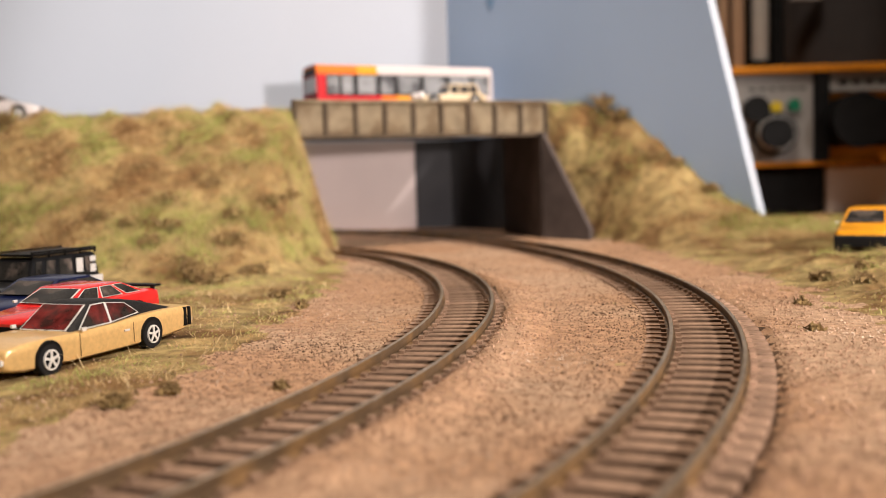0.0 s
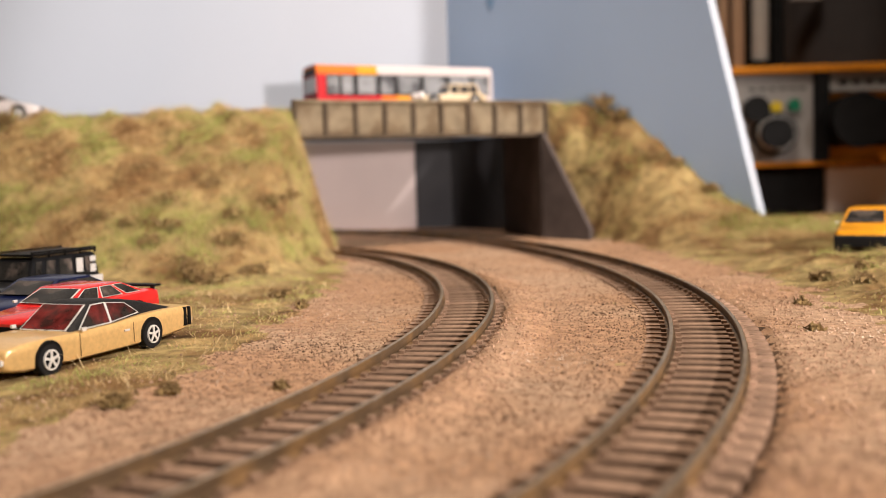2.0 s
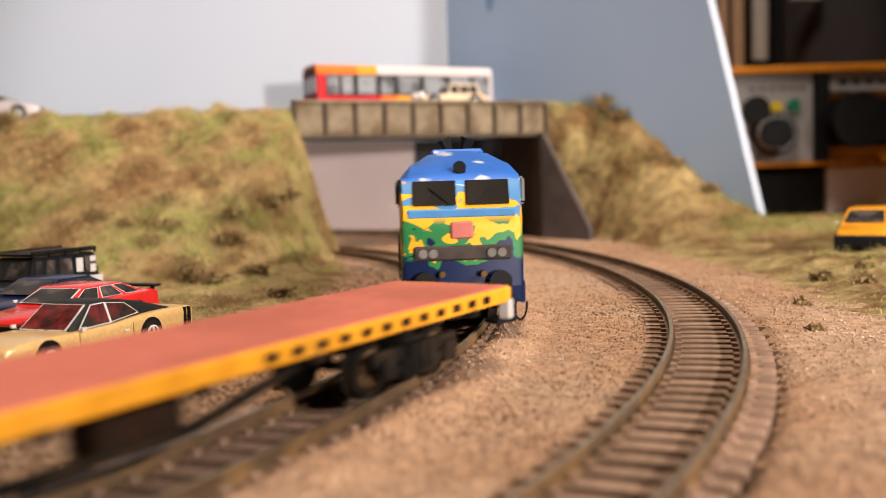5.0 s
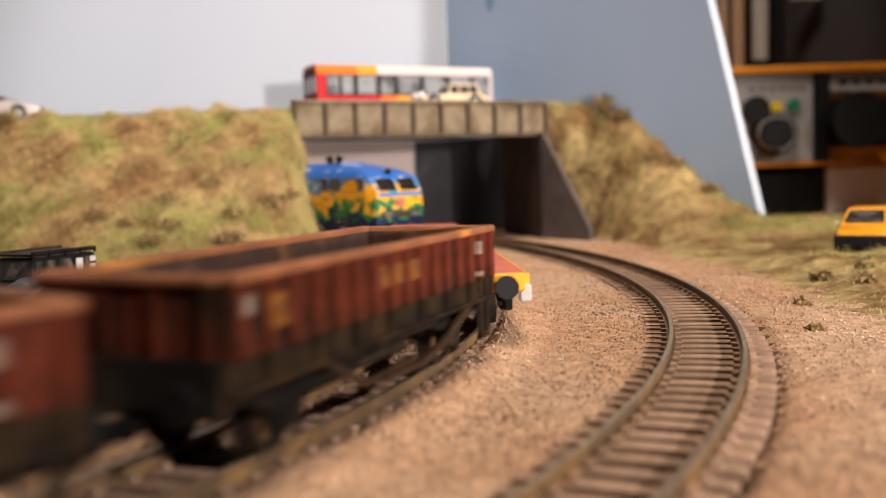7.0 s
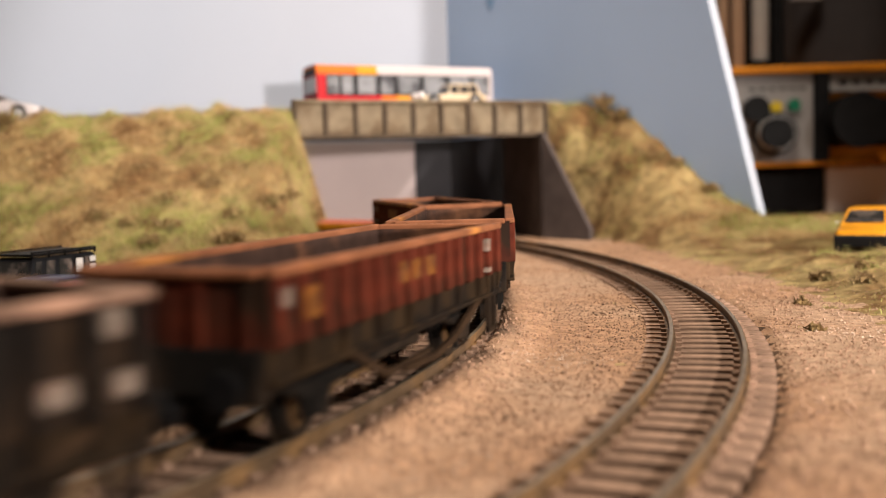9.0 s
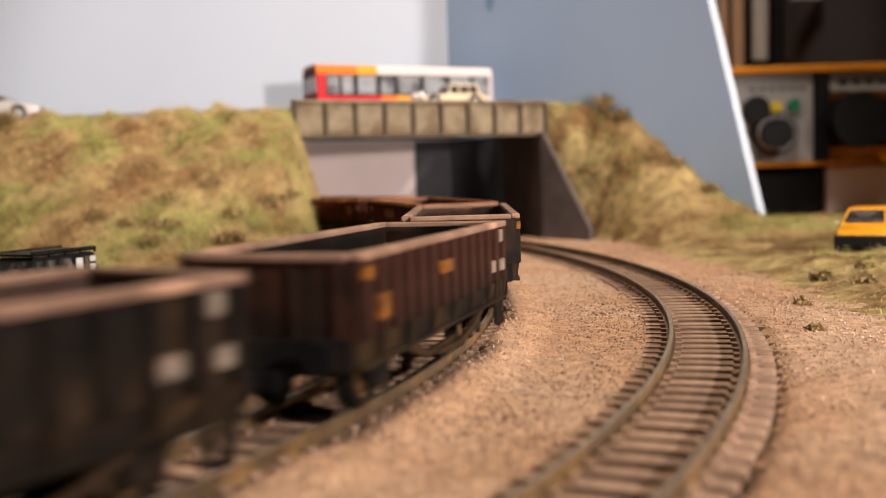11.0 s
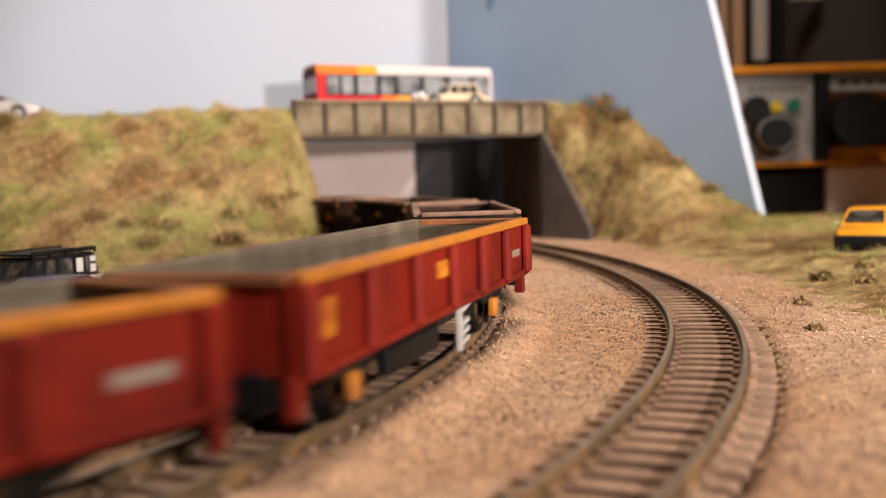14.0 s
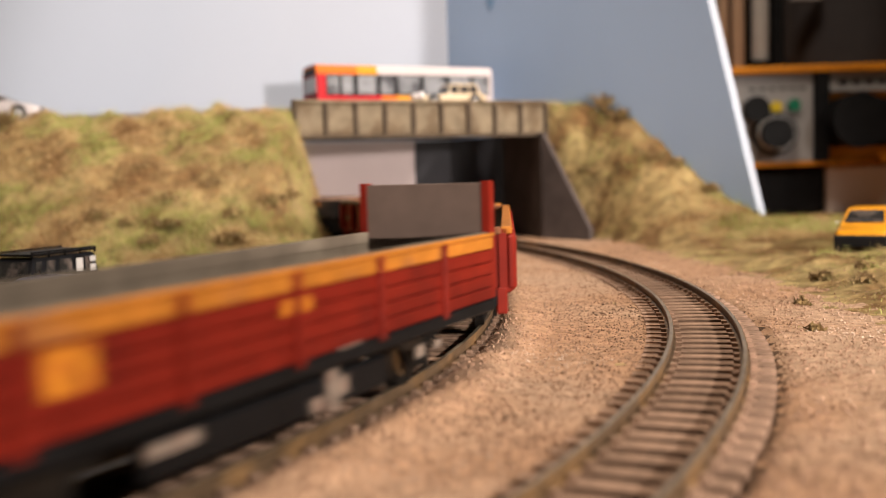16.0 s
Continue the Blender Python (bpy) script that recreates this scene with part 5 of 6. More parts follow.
def muscle_shell(ob):
    """Low coke-bottle body, fastback roof in vinyl, red seats behind the glass; real metres at the cars' scale."""
    s, w = SC, 0.83 * SC
    bm = bmesh.new()
    rings = []
    for x, top, f, lo in ((-2.96, 0.58, 0.86, 0.34), (-2.90, 0.685, 0.92, 0.25), (-2.55, 0.715, 0.96, 0.17), (-1.95, 0.735, 0.99, 0.13), (-1.45, 0.735, 1.0, 0.12), (-0.95, 0.715, 0.99, 0.12), (-0.4, 0.675, 0.975, 0.12),
                          (0.3, 0.665, 0.975, 0.12), (0.9, 0.665, 0.985, 0.12), (1.5, 0.685, 0.995, 0.13), (2.05, 0.66, 0.98, 0.15), (2.38, 0.605, 0.95, 0.20), (2.47, 0.575, 0.91, 0.24), (2.50, 0.53, 0.88, 0.28)):
        h = top - lo
        prof = [(0.86, lo), (0.955, lo + 0.10 * h), (0.985, lo + 0.32 * h), (0.985, lo + 0.55 * h), (1.0, lo + 0.72 * h), (0.985, lo + 0.90 * h), (0.93, lo + 0.985 * h), (0.80, top), (0.30, top + 0.012)]
        rings.append([(x * s, -w * f * a, b * s) for a, b in prof] + [(x * s, w * f * a, b * s) for a, b in prof[::-1]])
    loft(bm, rings)
    bmesh.ops.recalc_face_normals(bm, faces=bm.faces)
    part("body", bm, GOLD_PAINT, ob, smooth=True)
    bm = bmesh.new()
    rings = []
    for x, z, a in ((-2.30, 0.735, 0.80), (-1.95, 0.83, 0.74), (-1.55, 0.94, 0.71), (-1.10, 1.05, 0.68), (-0.65, 1.12, 0.66), (-0.25, 1.145, 0.655), (0.06, 1.138, 0.65), (0.18, 1.11, 0.65), (0.50, 0.89, 0.72), (0.84, 0.650, 0.78)):
        rings.append([(x * s, sd * w * q, zz * s) for sd, pts in ((-1, ((0.84, 0.64), (a + 0.03, z - 0.055), (a - 0.04, z - 0.012), (0.3, z))), (1, ((0.3, z), (a - 0.04, z - 0.012), (a + 0.03, z - 0.055), (0.84, 0.64)))) for q, zz in pts])
    loft(bm, rings)
    bmesh.ops.recalc_face_normals(bm, faces=bm.faces)
    part("roof", bm, VINYL, ob, "black vinyl fastback roof", smooth=True)

    def on_side(x, z, sd):
        return (x * s, sd * w * (0.865 - 0.185 * (z - 0.66) / 0.42), z * s)
    for sd in (-1, 1):
        for quad in (((0.60, 0.690), (-0.24, 0.700), (-0.24, 1.075), (0.11, 1.075)), ((-0.31, 0.705), (-1.12, 0.775), (-0.82, 1.005), (-0.31, 1.070))):
            q = [on_side(x, z, sd) for x, z in quad]
            pane(ob, "window_trim", q, CHROME, (0, sd, 0.4), 0.00018, -0.11)
            pane(ob, "window", q, RED_SEATS, (0, sd, 0.4), 0.00030)
        bm = bmesh.new()
        bar(bm, (-1.05 * s, sd * w * 0.965, 0.175 * s), (1.10 * s, sd * w * 0.965, 0.175 * s), 0.00012, 0.00014)
        part("sill_strip", bm, GOLD_PAINT, ob)
    q = [(x * s, y * w, z * s) for x, y, z in ((0.80, -0.64, 0.690), (0.80, 0.64, 0.690), (0.22, 0.585, 1.085), (0.22, -0.585, 1.085))]
    pane(ob, "window_trim", q, CHROME, (1, 0, 1.7), 0.00016, -0.07)
    pane(ob, "windscreen", q, RED_SEATS, (1, 0, 1.7), 0.00030)
    for sd in (-1, 1):
        bm = bmesh.new()
        bar(bm, (0.86 * s, sd * 0.1 * w, 0.69 * s), (0.66 * s, sd * 0.55 * w, 0.80 * s), 0.00012, 0.00012)
        part("wiper", bm, BLACK, ob)


muscle_shell(gold)
for p in gold.children:
    if p.name.startswith("headlight"):
        p.data.materials[0] = BLACK
for sd in (-1, 1):
    for k in range(2):
        bm = bmesh.new()
        x = -2.74 * SC + k * 0.0020
        wq = 0.83 * SC * 0.955
        box(bm, x - 0.0005, x + 0.0005, sd * wq - 0.0004, sd * wq + 0.00030, 0.0036, 0.0090)
        part("tail_stripe", bm, BLACK, gold, "black stripe round the tail")
car("coupe", "red fastback coupe with black rear spoiler, parked beside others", RED_PAINT, 4.75, 1.80, 1.27,
    [(-2.38, 0.78), (-2.30, 0.92), (-1.9, 0.96), (-1.0, 0.94), (0.3, 0.90), (1.0, 0.86), (1.8, 0.78), (2.25, 0.70), (2.36, 0.64)], 0.90,
    (-1.95, -0.85, 0.25, 1.05), (-1.35, 1.35), 0.32, glass_mat=CAR_GLASS, trim=CHROME, split=(0.30, 0.62), at_pose=parked(0.0262, 0.0290, 0.92))
bm = bmesh.new()
box(bm, -2.42 * SC, -2.10 * SC, -0.0112, 0.0112, 0.98 * SC, 1.04 * SC, bevel=0.0002)
for y in (-0.009, 0.009):
    box(bm, -2.30 * SC, -2.20 * SC, y - 0.0005, y + 0.0005, 0.90 * SC, 1.0 * SC)
part("spoiler", bm, BLACK, bpy.data.objects["coupe"], "black rear spoiler")
car("saloon", "dark blue low car parked between others", NAVY_CAR, 4.6, 1.84, 1.30,
    [(-2.3, 0.74), (-2.22, 0.90), (-1.8, 0.93), (-1.0, 0.92), (0.3, 0.90), (1.0, 0.87), (1.7, 0.80), (2.18, 0.72), (2.28, 0.64)], 0.90,
    (-1.75, -0.75, 0.20, 1.05), (-1.32, 1.33), 0.32, at_pose=parked(0.0500, 0.0440, 0.92), split=(0.5,))
off_roader = car("off_roader", "black and white boxy off-roader with a loaded roof rack", BLACK_CAR, 4.75, 1.80, 1.86,
                 [(-2.30, 1.05), (-2.26, 1.12), (-1.8, 1.14), (-0.8, 1.14), (0.4, 1.14), (1.0, 1.13), (1.5, 1.08), (2.2, 1.04), (2.28, 0.95)], 1.12,
                 (-2.25, -2.18, 0.55, 0.85), (-1.35, 1.45), 0.40, at_pose=parked(0.0760, 0.0640, 0.84), split=(0.22, 0.36, 0.62, 0.82), clearance=0.35, trim=BLACK_CAR)
bm = bmesh.new()
box(bm, -2.2 * SC, 0.65 * SC, -0.0098, 0.0098, 1.90 * SC, 1.98 * SC, bevel=0.0002)
rack = part("roof_rack", bm, BLACK, off_roader, "black roof rack")
for y in (-0.0095, 0.0095):
    bm = bmesh.new()
    bar(bm, (-2.2 * SC, y, 2.02 * SC), (0.65 * SC, y, 2.02 * SC), 0.0006, 0.0006)
    part("rack_rail", bm, BLACK, rack)
    for k in range(5):
        x = (-2.2 + k * 0.7) * SC
        bm = bmesh.new()
        bar(bm, (x, y, 1.84 * SC), (x, y, 2.02 * SC), 0.0006, 0.0006)
        part("rack_post", bm, BLACK, rack)
bm = bmesh.new()
cyl(bm, (-2.40 * SC, -0.003, 1.05 * SC), (1, 0, 0), 0.36 * SC, 0.0026, 22)
part("spare_wheel", bm, TYRE, off_roader)
for sd in (-1, 1):
    for x0, x1, z0, z1 in ((-1.45, -1.15, 1.25, 1.70), (-2.05, -1.80, 1.20, 1.45), (-2.05, -1.80, 1.55, 1.72)):
        plate(off_roader, "white_panel", x0 * SC, x1 * SC, z0 * SC, z1 * SC, sd * 0.0110, GLOSS_WHITE, "white panel")
    bm = bmesh.new()
    box(bm, -2.28 * SC, -0.75 * SC, sd * 0.01185 - 0.0003, sd * 0.01185 + 0.0003, 0.62 * SC, 1.08 * SC)
    part("side_panel", bm, GLOSS_WHITE, off_roader, "white lower side panel")

car("sports_car", "silver-white sports car parked on the bank's road", SILVER_CAR, 4.5, 1.80, 1.30,
    [(-2.25, 0.72), (-2.15, 0.88), (-1.7, 0.92), (-0.9, 0.91), (0.3, 0.88), (1.0, 0.84), (1.7, 0.76), (2.1, 0.66), (2.22, 0.58)], 0.88,
    (-1.75, -0.70, 0.20, 1.05), (-1.30, 1.30), 0.32, at_pose=pose(-0.283, 0.640, 0.0838, 0, 0, 8))

van = car("hatchback", "orange-yellow hatchback with black bumper, standing on grass", YELLOW_CAR, 3.9, 1.75, 1.50,
          [(-1.95, 0.80), (-1.90, 0.98), (-1.6, 1.0), (-0.8, 0.99), (0.3, 0.97), (0.9, 0.95), (1.5, 0.86), (1.88, 0.78), (1.95, 0.66)], 0.97,
          (-1.88, -1.60, 0.10, 1.10), (-1.2, 1.25), 0.31, at_pose=pose(0.2010, 0.468, 0.0006, 0, 0, -121), split=(0.42,), bumper=BLACK)
bm = bmesh.new()
box(bm, 1.80 * SC, 2.02 * SC, -0.0112, 0.0112, 0.22 * SC, 0.62 * SC, bevel=0.0006)
part("lower_bumper", bm, BLACK, van)
car("estate_car", "dark red car on the grass behind the hatchback", RED_PAINT, 4.4, 1.75, 1.42,
    [(-2.2, 0.74), (-2.12, 0.92), (-1.7, 0.95), (-0.9, 0.94), (0.3, 0.92), (1.0, 0.89), (1.7, 0.80), (2.1, 0.72), (2.18, 0.62)], 0.92,
    (-2.05, -1.80, 0.15, 1.05), (-1.30, 1.30), 0.31, at_pose=pose(0.2330, 0.452, -0.0010, 0, 0, -105), split=(0.3, 0.62))

# vintage car on the bridge, open, cream
vm = along_bridge(0.1150, 0.026, 0.0840)
vintage = car("vintage_car", "cream vintage touring car on the bridge road", CREAM_CAR, 4.1, 1.65, 1.44,
              [(-2.05, 0.72), (-1.98, 0.84), (-1.6, 0.88), (-0.9, 0.88), (0.3, 0.87), (0.9, 0.84), (1.5, 0.79), (1.95, 0.74), (2.02, 0.62)], 0.85,
              (-1.70, -1.45, 0.20, 0.45), (-1.25, 1.35), 0.38, at_pose=vm @ pose(0, 0, 0, 0, 0, 180) @ Matrix.Scale(0.88, 4), split=(0.33, 0.66), trim=BLACK, glass_mat=CAR_GLASS)
for sd in (-1, 1):
    bm = bmesh.new()
    cyl(bm, (2.0 * SC, sd * 0.0062, 0.80 * SC), (1, 0, 0), 0.0024, 0.0030, 14)
    part("round_lamp", bm, CHROME, vintage, "round chrome lamp")


# ---- bus on the bridge ----
BUS_SCREEN = material("bus_windscreen", (0.55, 0.55, 0.56), 0.3, spread=0.15, scale=100)
BUS_RED = material("bus_red", (0.42, 0.012, 0.018), 0.48, spread=0.06, scale=200)
BUS_ORANGE = material("bus_orange", (0.62, 0.14, 0.014), 0.48, spread=0.06, scale=200)
BUS_AMBER = material("bus_amber", (0.62, 0.26, 0.02), 0.48, spread=0.06, scale=200)
BUS_WHITE = material("bus_white", (0.52, 0.46, 0.45), 0.4, spread=0.04, scale=200)


def bus():
    turn = 25.0
    ob = empty("bus", pose(-0.0840, 0.698, 0.0836, 0, 0, turn) @ Matrix.Diagonal((1.0, 1.0, 0.94, 1.0)))
    tagged(ob, "single-deck bus in red, orange and white on the bridge", "bus")
    L, W, H, z0 = 0.1375, 0.0325, 0.0392, 0.0035
    # lower panels by colour along the side, x from the nearer end
    for x0, x1, mat in ((0.0, 0.048, BUS_RED), (0.048, 0.060, BUS_ORANGE), (0.060, 0.072, BUS_AMBER), (0.072, L, BUS_WHITE)):
        bm = bmesh.new()
        box(bm, x0, x1, 0, W, z0, 0.0160)
        part("side_panel", bm, mat, ob)
    for x0, x1, mat in ((0.0, 0.030, BUS_ORANGE), (0.030, 0.045, BUS_AMBER), (0.045, L, BUS_WHITE)):
        bm = bmesh.new()
        loft(bm, [[(x0, y, z) for y, z in ((0.0, 0.0318), (0.0, 0.0352), (0.0020, 0.0380), (0.006, H), (W - 0.006, H), (W - 0.002, 0.0380), (W, 0.0352), (W, 0.0318))],
                  [(x1, y, z) for y, z in ((0.0, 0.0318), (0.0, 0.0352), (0.0020, 0.0380), (0.006, H), (W - 0.006, H), (W - 0.002, 0.0380), (W, 0.0352), (W, 0.0318))]])
        bmesh.ops.recalc_face_normals(bm, faces=bm.faces)
        part("roof", bm, mat, ob)
    bm = bmesh.new()
    box(bm, 0.001, L - 0.001, 0.0012, W - 0.0012, 0.0160, 0.0318)
    part("window_band", bm, BLACK, ob)
    for x0, x1 in ((0.0075, 0.0160), (0.0180, 0.0265), (0.0300, 0.0440), (0.0475, 0.0580), (0.0610, 0.0780), (0.0810, 0.0990), (0.1020, 0.1190), (0.1215, 0.1345)):
        for y in (0.0004, W - 0.0004):
            bm = bmesh.new()
            box(bm, x0, x1, y - 0.0007, y + 0.0007, 0.0172, 0.0308, bevel=0.0003)
            part("window", bm, PALE_GLASS, ob)
    for x0, x1, mat in ((0.0, 0.0065, BUS_RED), (L - 0.0022, L, BUS_WHITE)):
        bm = bmesh.new()
        box(bm, x0, x1, 0, W, 0.0160, 0.0318)
        part("pillar", bm, mat, ob)
    bm = bmesh.new()
    box(bm, -0.0006, 0.0004, 0.003, W - 0.003, 0.0185, 0.0300, bevel=0.0004)
    part("windscreen", bm, BUS_SCREEN, ob, "pale windscreen")
    bm = bmesh.new()
    box(bm, -0.0006, 0.0004, 0.005, W - 0.005, 0.0320, 0.0358)
    part("destination_blind", bm, BLACK, ob)
    for x in (0.024, 0.102):
        for y in (0.0006, W - 0.0006):
            bm = bmesh.new()
            cyl(bm, (x, y, 0.0056), (0, 1, 0), 0.0056, 0.003, 20)
            part("wheel", bm, TYRE, ob)


bus()


# ---- machine on the bench beyond the side board ----
MACHINE_ORANGE = material("orange_machine_paint", (0.52, 0.19, 0.015), 0.4, spread=0.1, scale=30)
PANEL_GREY = material("pale_control_panel", (0.25, 0.24, 0.235), 0.5, spread=0.06, scale=60)
WOOD = material("orange_pine_shelf", (0.30, 0.115, 0.024), 0.5, spread=0.2, scale=25)
GREEN_CAP = material("green_button", (0.01, 0.13, 0.07), 0.4, spread=0.05, scale=50)
YELLOW_CAP = material("yellow_button", (0.50, 0.36, 0.02), 0.4, spread=0.05, scale=50)
BEIGE = material("beige_column", (0.36, 0.24, 0.16), 0.5, spread=0.1, scale=20)


def machine():
    M0 = pose(0.304, 1.0, -0.012, 0, 0, 0)
    ob = empty("bench_machine", M0)
    tagged(ob, "orange and black bench machine with knobs and control panel", "machine")

    def b(name, x0, x1, z0, z1, y0, y1, mat, label="", bevel=0.001):
        bm = bmesh.new()
        box(bm, x0, x1, y0, y1, z0, z1, bevel=bevel)
        return part(name, bm, mat, ob, label)

    def k(name, x, z, r, depth, mat, y=0.0, label=""):
        bm = bmesh.new()
        cyl(bm, (x, y - depth / 2, z), (0, 1, 0), r, depth, 26, r2=r * 0.94)
        return part(name, bm, mat, ob, label)
    b("foot", 0.015, 0.090, 0.0, 0.050, 0.02, 0.14, BLACK, bevel=0.004)
    b("foot", 0.230, 0.300, 0.0, 0.050, 0.02, 0.14, BLACK, bevel=0.004)
    b("lower_rail", -0.012, 0.32, 0.0500, 0.0545, 0.0, 0.16, MACHINE_ORANGE, "orange lower rail")
    b("housing", -0.012, 0.32, 0.0545, 0.1420, 0.006, 0.16, MACHINE_ORANGE, "orange housing")
    b("control_panel", -0.010, 0.0700, 0.0548, 0.1420, 0.0, 0.0058, PANEL_GREY, "pale grey control panel")
    b("divider", 0.0702, 0.0850, 0.0548, 0.1430, -0.004, 0.006, BLACK)
    b("name_strip", 0.0870, 0.30, 0.1225, 0.1420, 0.0, 0.0058, PANEL_GREY)
    b("dial_recess", 0.0860, 0.200, 0.0680, 0.1150, 0.0, 0.0058, BLACK, bevel=0.004)
    b("top_rail", -0.014, 0.32, 0.1425, 0.1500, -0.006, 0.16, MACHINE_ORANGE, "orange top rail")
    k("knob", 0.0105, 0.1080, 0.0125, 0.012, BLACK)
    k("button", 0.0320, 0.1095, 0.0058, 0.004, YELLOW_CAP, label="yellow button")
    k("button", 0.0500, 0.1110, 0.0062, 0.004, GREEN_CAP, label="green button")
    kb = k("knob", 0.0300, 0.0830, 0.0215, 0.010, BLACK)
    bm = bmesh.new()
    cyl(bm, (0.0270, -0.016, 0.0830), (0, 1, 0), 0.0165, 0.016, 26)
    part("knob_skirt", bm, CHROME, ob, "chrome knob rim")
    bm = bmesh.new()
    cyl(bm, (0.0250, -0.026, 0.0830), (0, 1, 0), 0.0155, 0.010, 26)
    part("knob_cap", bm, BLACK, ob)
    k("dial", 0.1060, 0.0930, 0.0270, 0.030, BLACK)
    for q in range(3):
        b("lettering", 0.134 + q * 0.012, 0.142 + q * 0.012, 0.088, 0.100, -0.0012, 0.0002, PANEL_GREY, bevel=0.0)
    for q in range(6):
        b("lettering", 0.095 + q * 0.013, 0.104 + q * 0.013, 0.130, 0.1345, -0.0008, 0.0002, BLACK, bevel=0.0)
        b("lettering", 0.006 + q * 0.010, 0.012 + q * 0.010, 0.1265, 0.1285, -0.0008, 0.0002, BLACK, bevel=0.0)
    for x, r, mat in ((0.006, 0.006, BEIGE), (0.022, 0.007, BEIGE), (0.046, 0.009, WHITE), (0.066, 0.009, BLACK)):
        bm = bmesh.new()
        cyl(bm, (x, 0.09, 0.30), (0, 0, 1), r, 0.30, 20)
        part("column", bm, mat, ob)
    bm = bmesh.new()
    cyl(bm, (0.046, 0.085, 0.157), (0, 0, 1), 0.0125, 0.014, 20)
    part("collar", bm, BLACK, ob)
    bm = bmesh.new()
    cyl(bm, (0.118, 0.06, 0.30), (0, 0, 1), 0.055, 0.30, 40)
    part("motor", bm, material("dark_motor", (0.035, 0.032, 0.033), 0.4, spread=0.15, scale=20), ob, "dark cylindrical motor")
    bm = bmesh.new()
    cyl(bm, (0.205, 0.08, 0.30), (0, 0, 1), 0.045, 0.30, 40)
    part("motor", bm, material("dull_grey_motor", (0.11, 0.095, 0.09), 0.5, spread=0.2, scale=20), ob)
    b("rating_plate", 0.048, 0.080, 0.214, 0.245, 0.002, 0.004, PANEL_GREY, "pale rating plate")


machine()
bm = bmesh.new()
box(bm, 0.275, 0.98, 0.955, 1.35, -0.040, -0.0125, bevel=0.002)
tagged(part("shelf", bm, WOOD), "orange varnished wooden shelf under the machine", "shelf")
bm = bmesh.new()
box(bm, 0.275, 1.25, 1.22, 1.25, -0.0122, 0.70, bevel=0.002)
tagged(part("equipment_back", bm, BLACK), "dark panel standing behind the bench machine", "panel")
# added block in place of the pale wall seen between the machine's feet
bm = bmesh.new()
box(bm, 0.395, 0.520, 1.02, 1.15, -0.0122, 0.0365, bevel=0.002)
tagged(part("carton", bm, GLOSS_WHITE), "plain pale block that stands for the wall behind the machine's feet", "box")


# ---- loose stones, turf, bushes ----
RNG = np.random.default_rng(5)


def scatter_stones():
    """Small irregular stones over the open ground."""
    n = 190000
    y = 0.09 + 0.72 * RNG.random(n) ** 1.5
    x = (RNG.random(n) * 2 - 1) * (0.06 + 0.50 * y)
    keep = ~grassy(x, y) | (RNG.random(n) < 0.12)
    d_in = np.array([np.hypot(INNER[::4, 1] - a, INNER[::4, 2] - b).min() for a, b in zip(x, y)])
    d_out = np.array([np.hypot(OUTER[::4, 1] - a, OUTER[::4, 2] - b).min() for a, b in zip(x, y)])
    d = np.minimum(d_in, d_out)
    z = height(x, y)
    keep &= (z < 0.012) & ((d > 0.0105) | (RNG.random(n) < 0.30)) & (np.abs(d - 0.0087) > 0.0016)
    x, y, z, d = x[keep], y[keep], z[keep], d[keep]
    n = len(x)
    r = 0.00016 + 0.00034 * RNG.random(n) ** 4.0
    r[d < 0.0105] *= 0.6
    octa = np.array([(1, 0, 0), (-1, 0, 0), (0, 1, 0), (0, -1, 0), (0, 0, 1), (0, 0, -1)], float)
    tri = np.array([(0, 2, 4), (2, 1, 4), (1, 3, 4), (3, 0, 4), (2, 0, 5), (1, 2, 5), (3, 1, 5), (0, 3, 5)])
    v = octa[None] * (0.6 + 0.8 * RNG.random((n, 6, 1))) + RNG.normal(0, 0.22, (n, 6, 3))
    v *= r[:, None, None]
    v += np.stack([x, y, z + r * 0.35], 1)[:, None]
    f = tri[None] + 6 * np.arange(n)[:, None, None]
    ob = raw("gravel", v.reshape(-1, 3), f.reshape(-1, 3).tolist(), STONES)
    tagged(ob, "fine brown gravel and grit between the tracks", "gravel", kind="stuff")


GRASS = island_material("static_grass", [(0.07, 0.035, 0.013), (0.21, 0.11, 0.04), (0.46, 0.29, 0.12), (0.56, 0.39, 0.20), (0.40, 0.33, 0.13), (0.25, 0.30, 0.065), (0.42, 0.43, 0.13), (0.52, 0.37, 0.18)], scale=26)
BUSH = island_material("dark_scrub", [(0.07, 0.04, 0.018), (0.16, 0.10, 0.038), (0.26, 0.17, 0.065), (0.15, 0.125, 0.04)], scale=60)
STRAW = island_material("pale_straw", [(0.45, 0.32, 0.16), (0.62, 0.48, 0.28), (0.55, 0.42, 0.2)], scale=40)


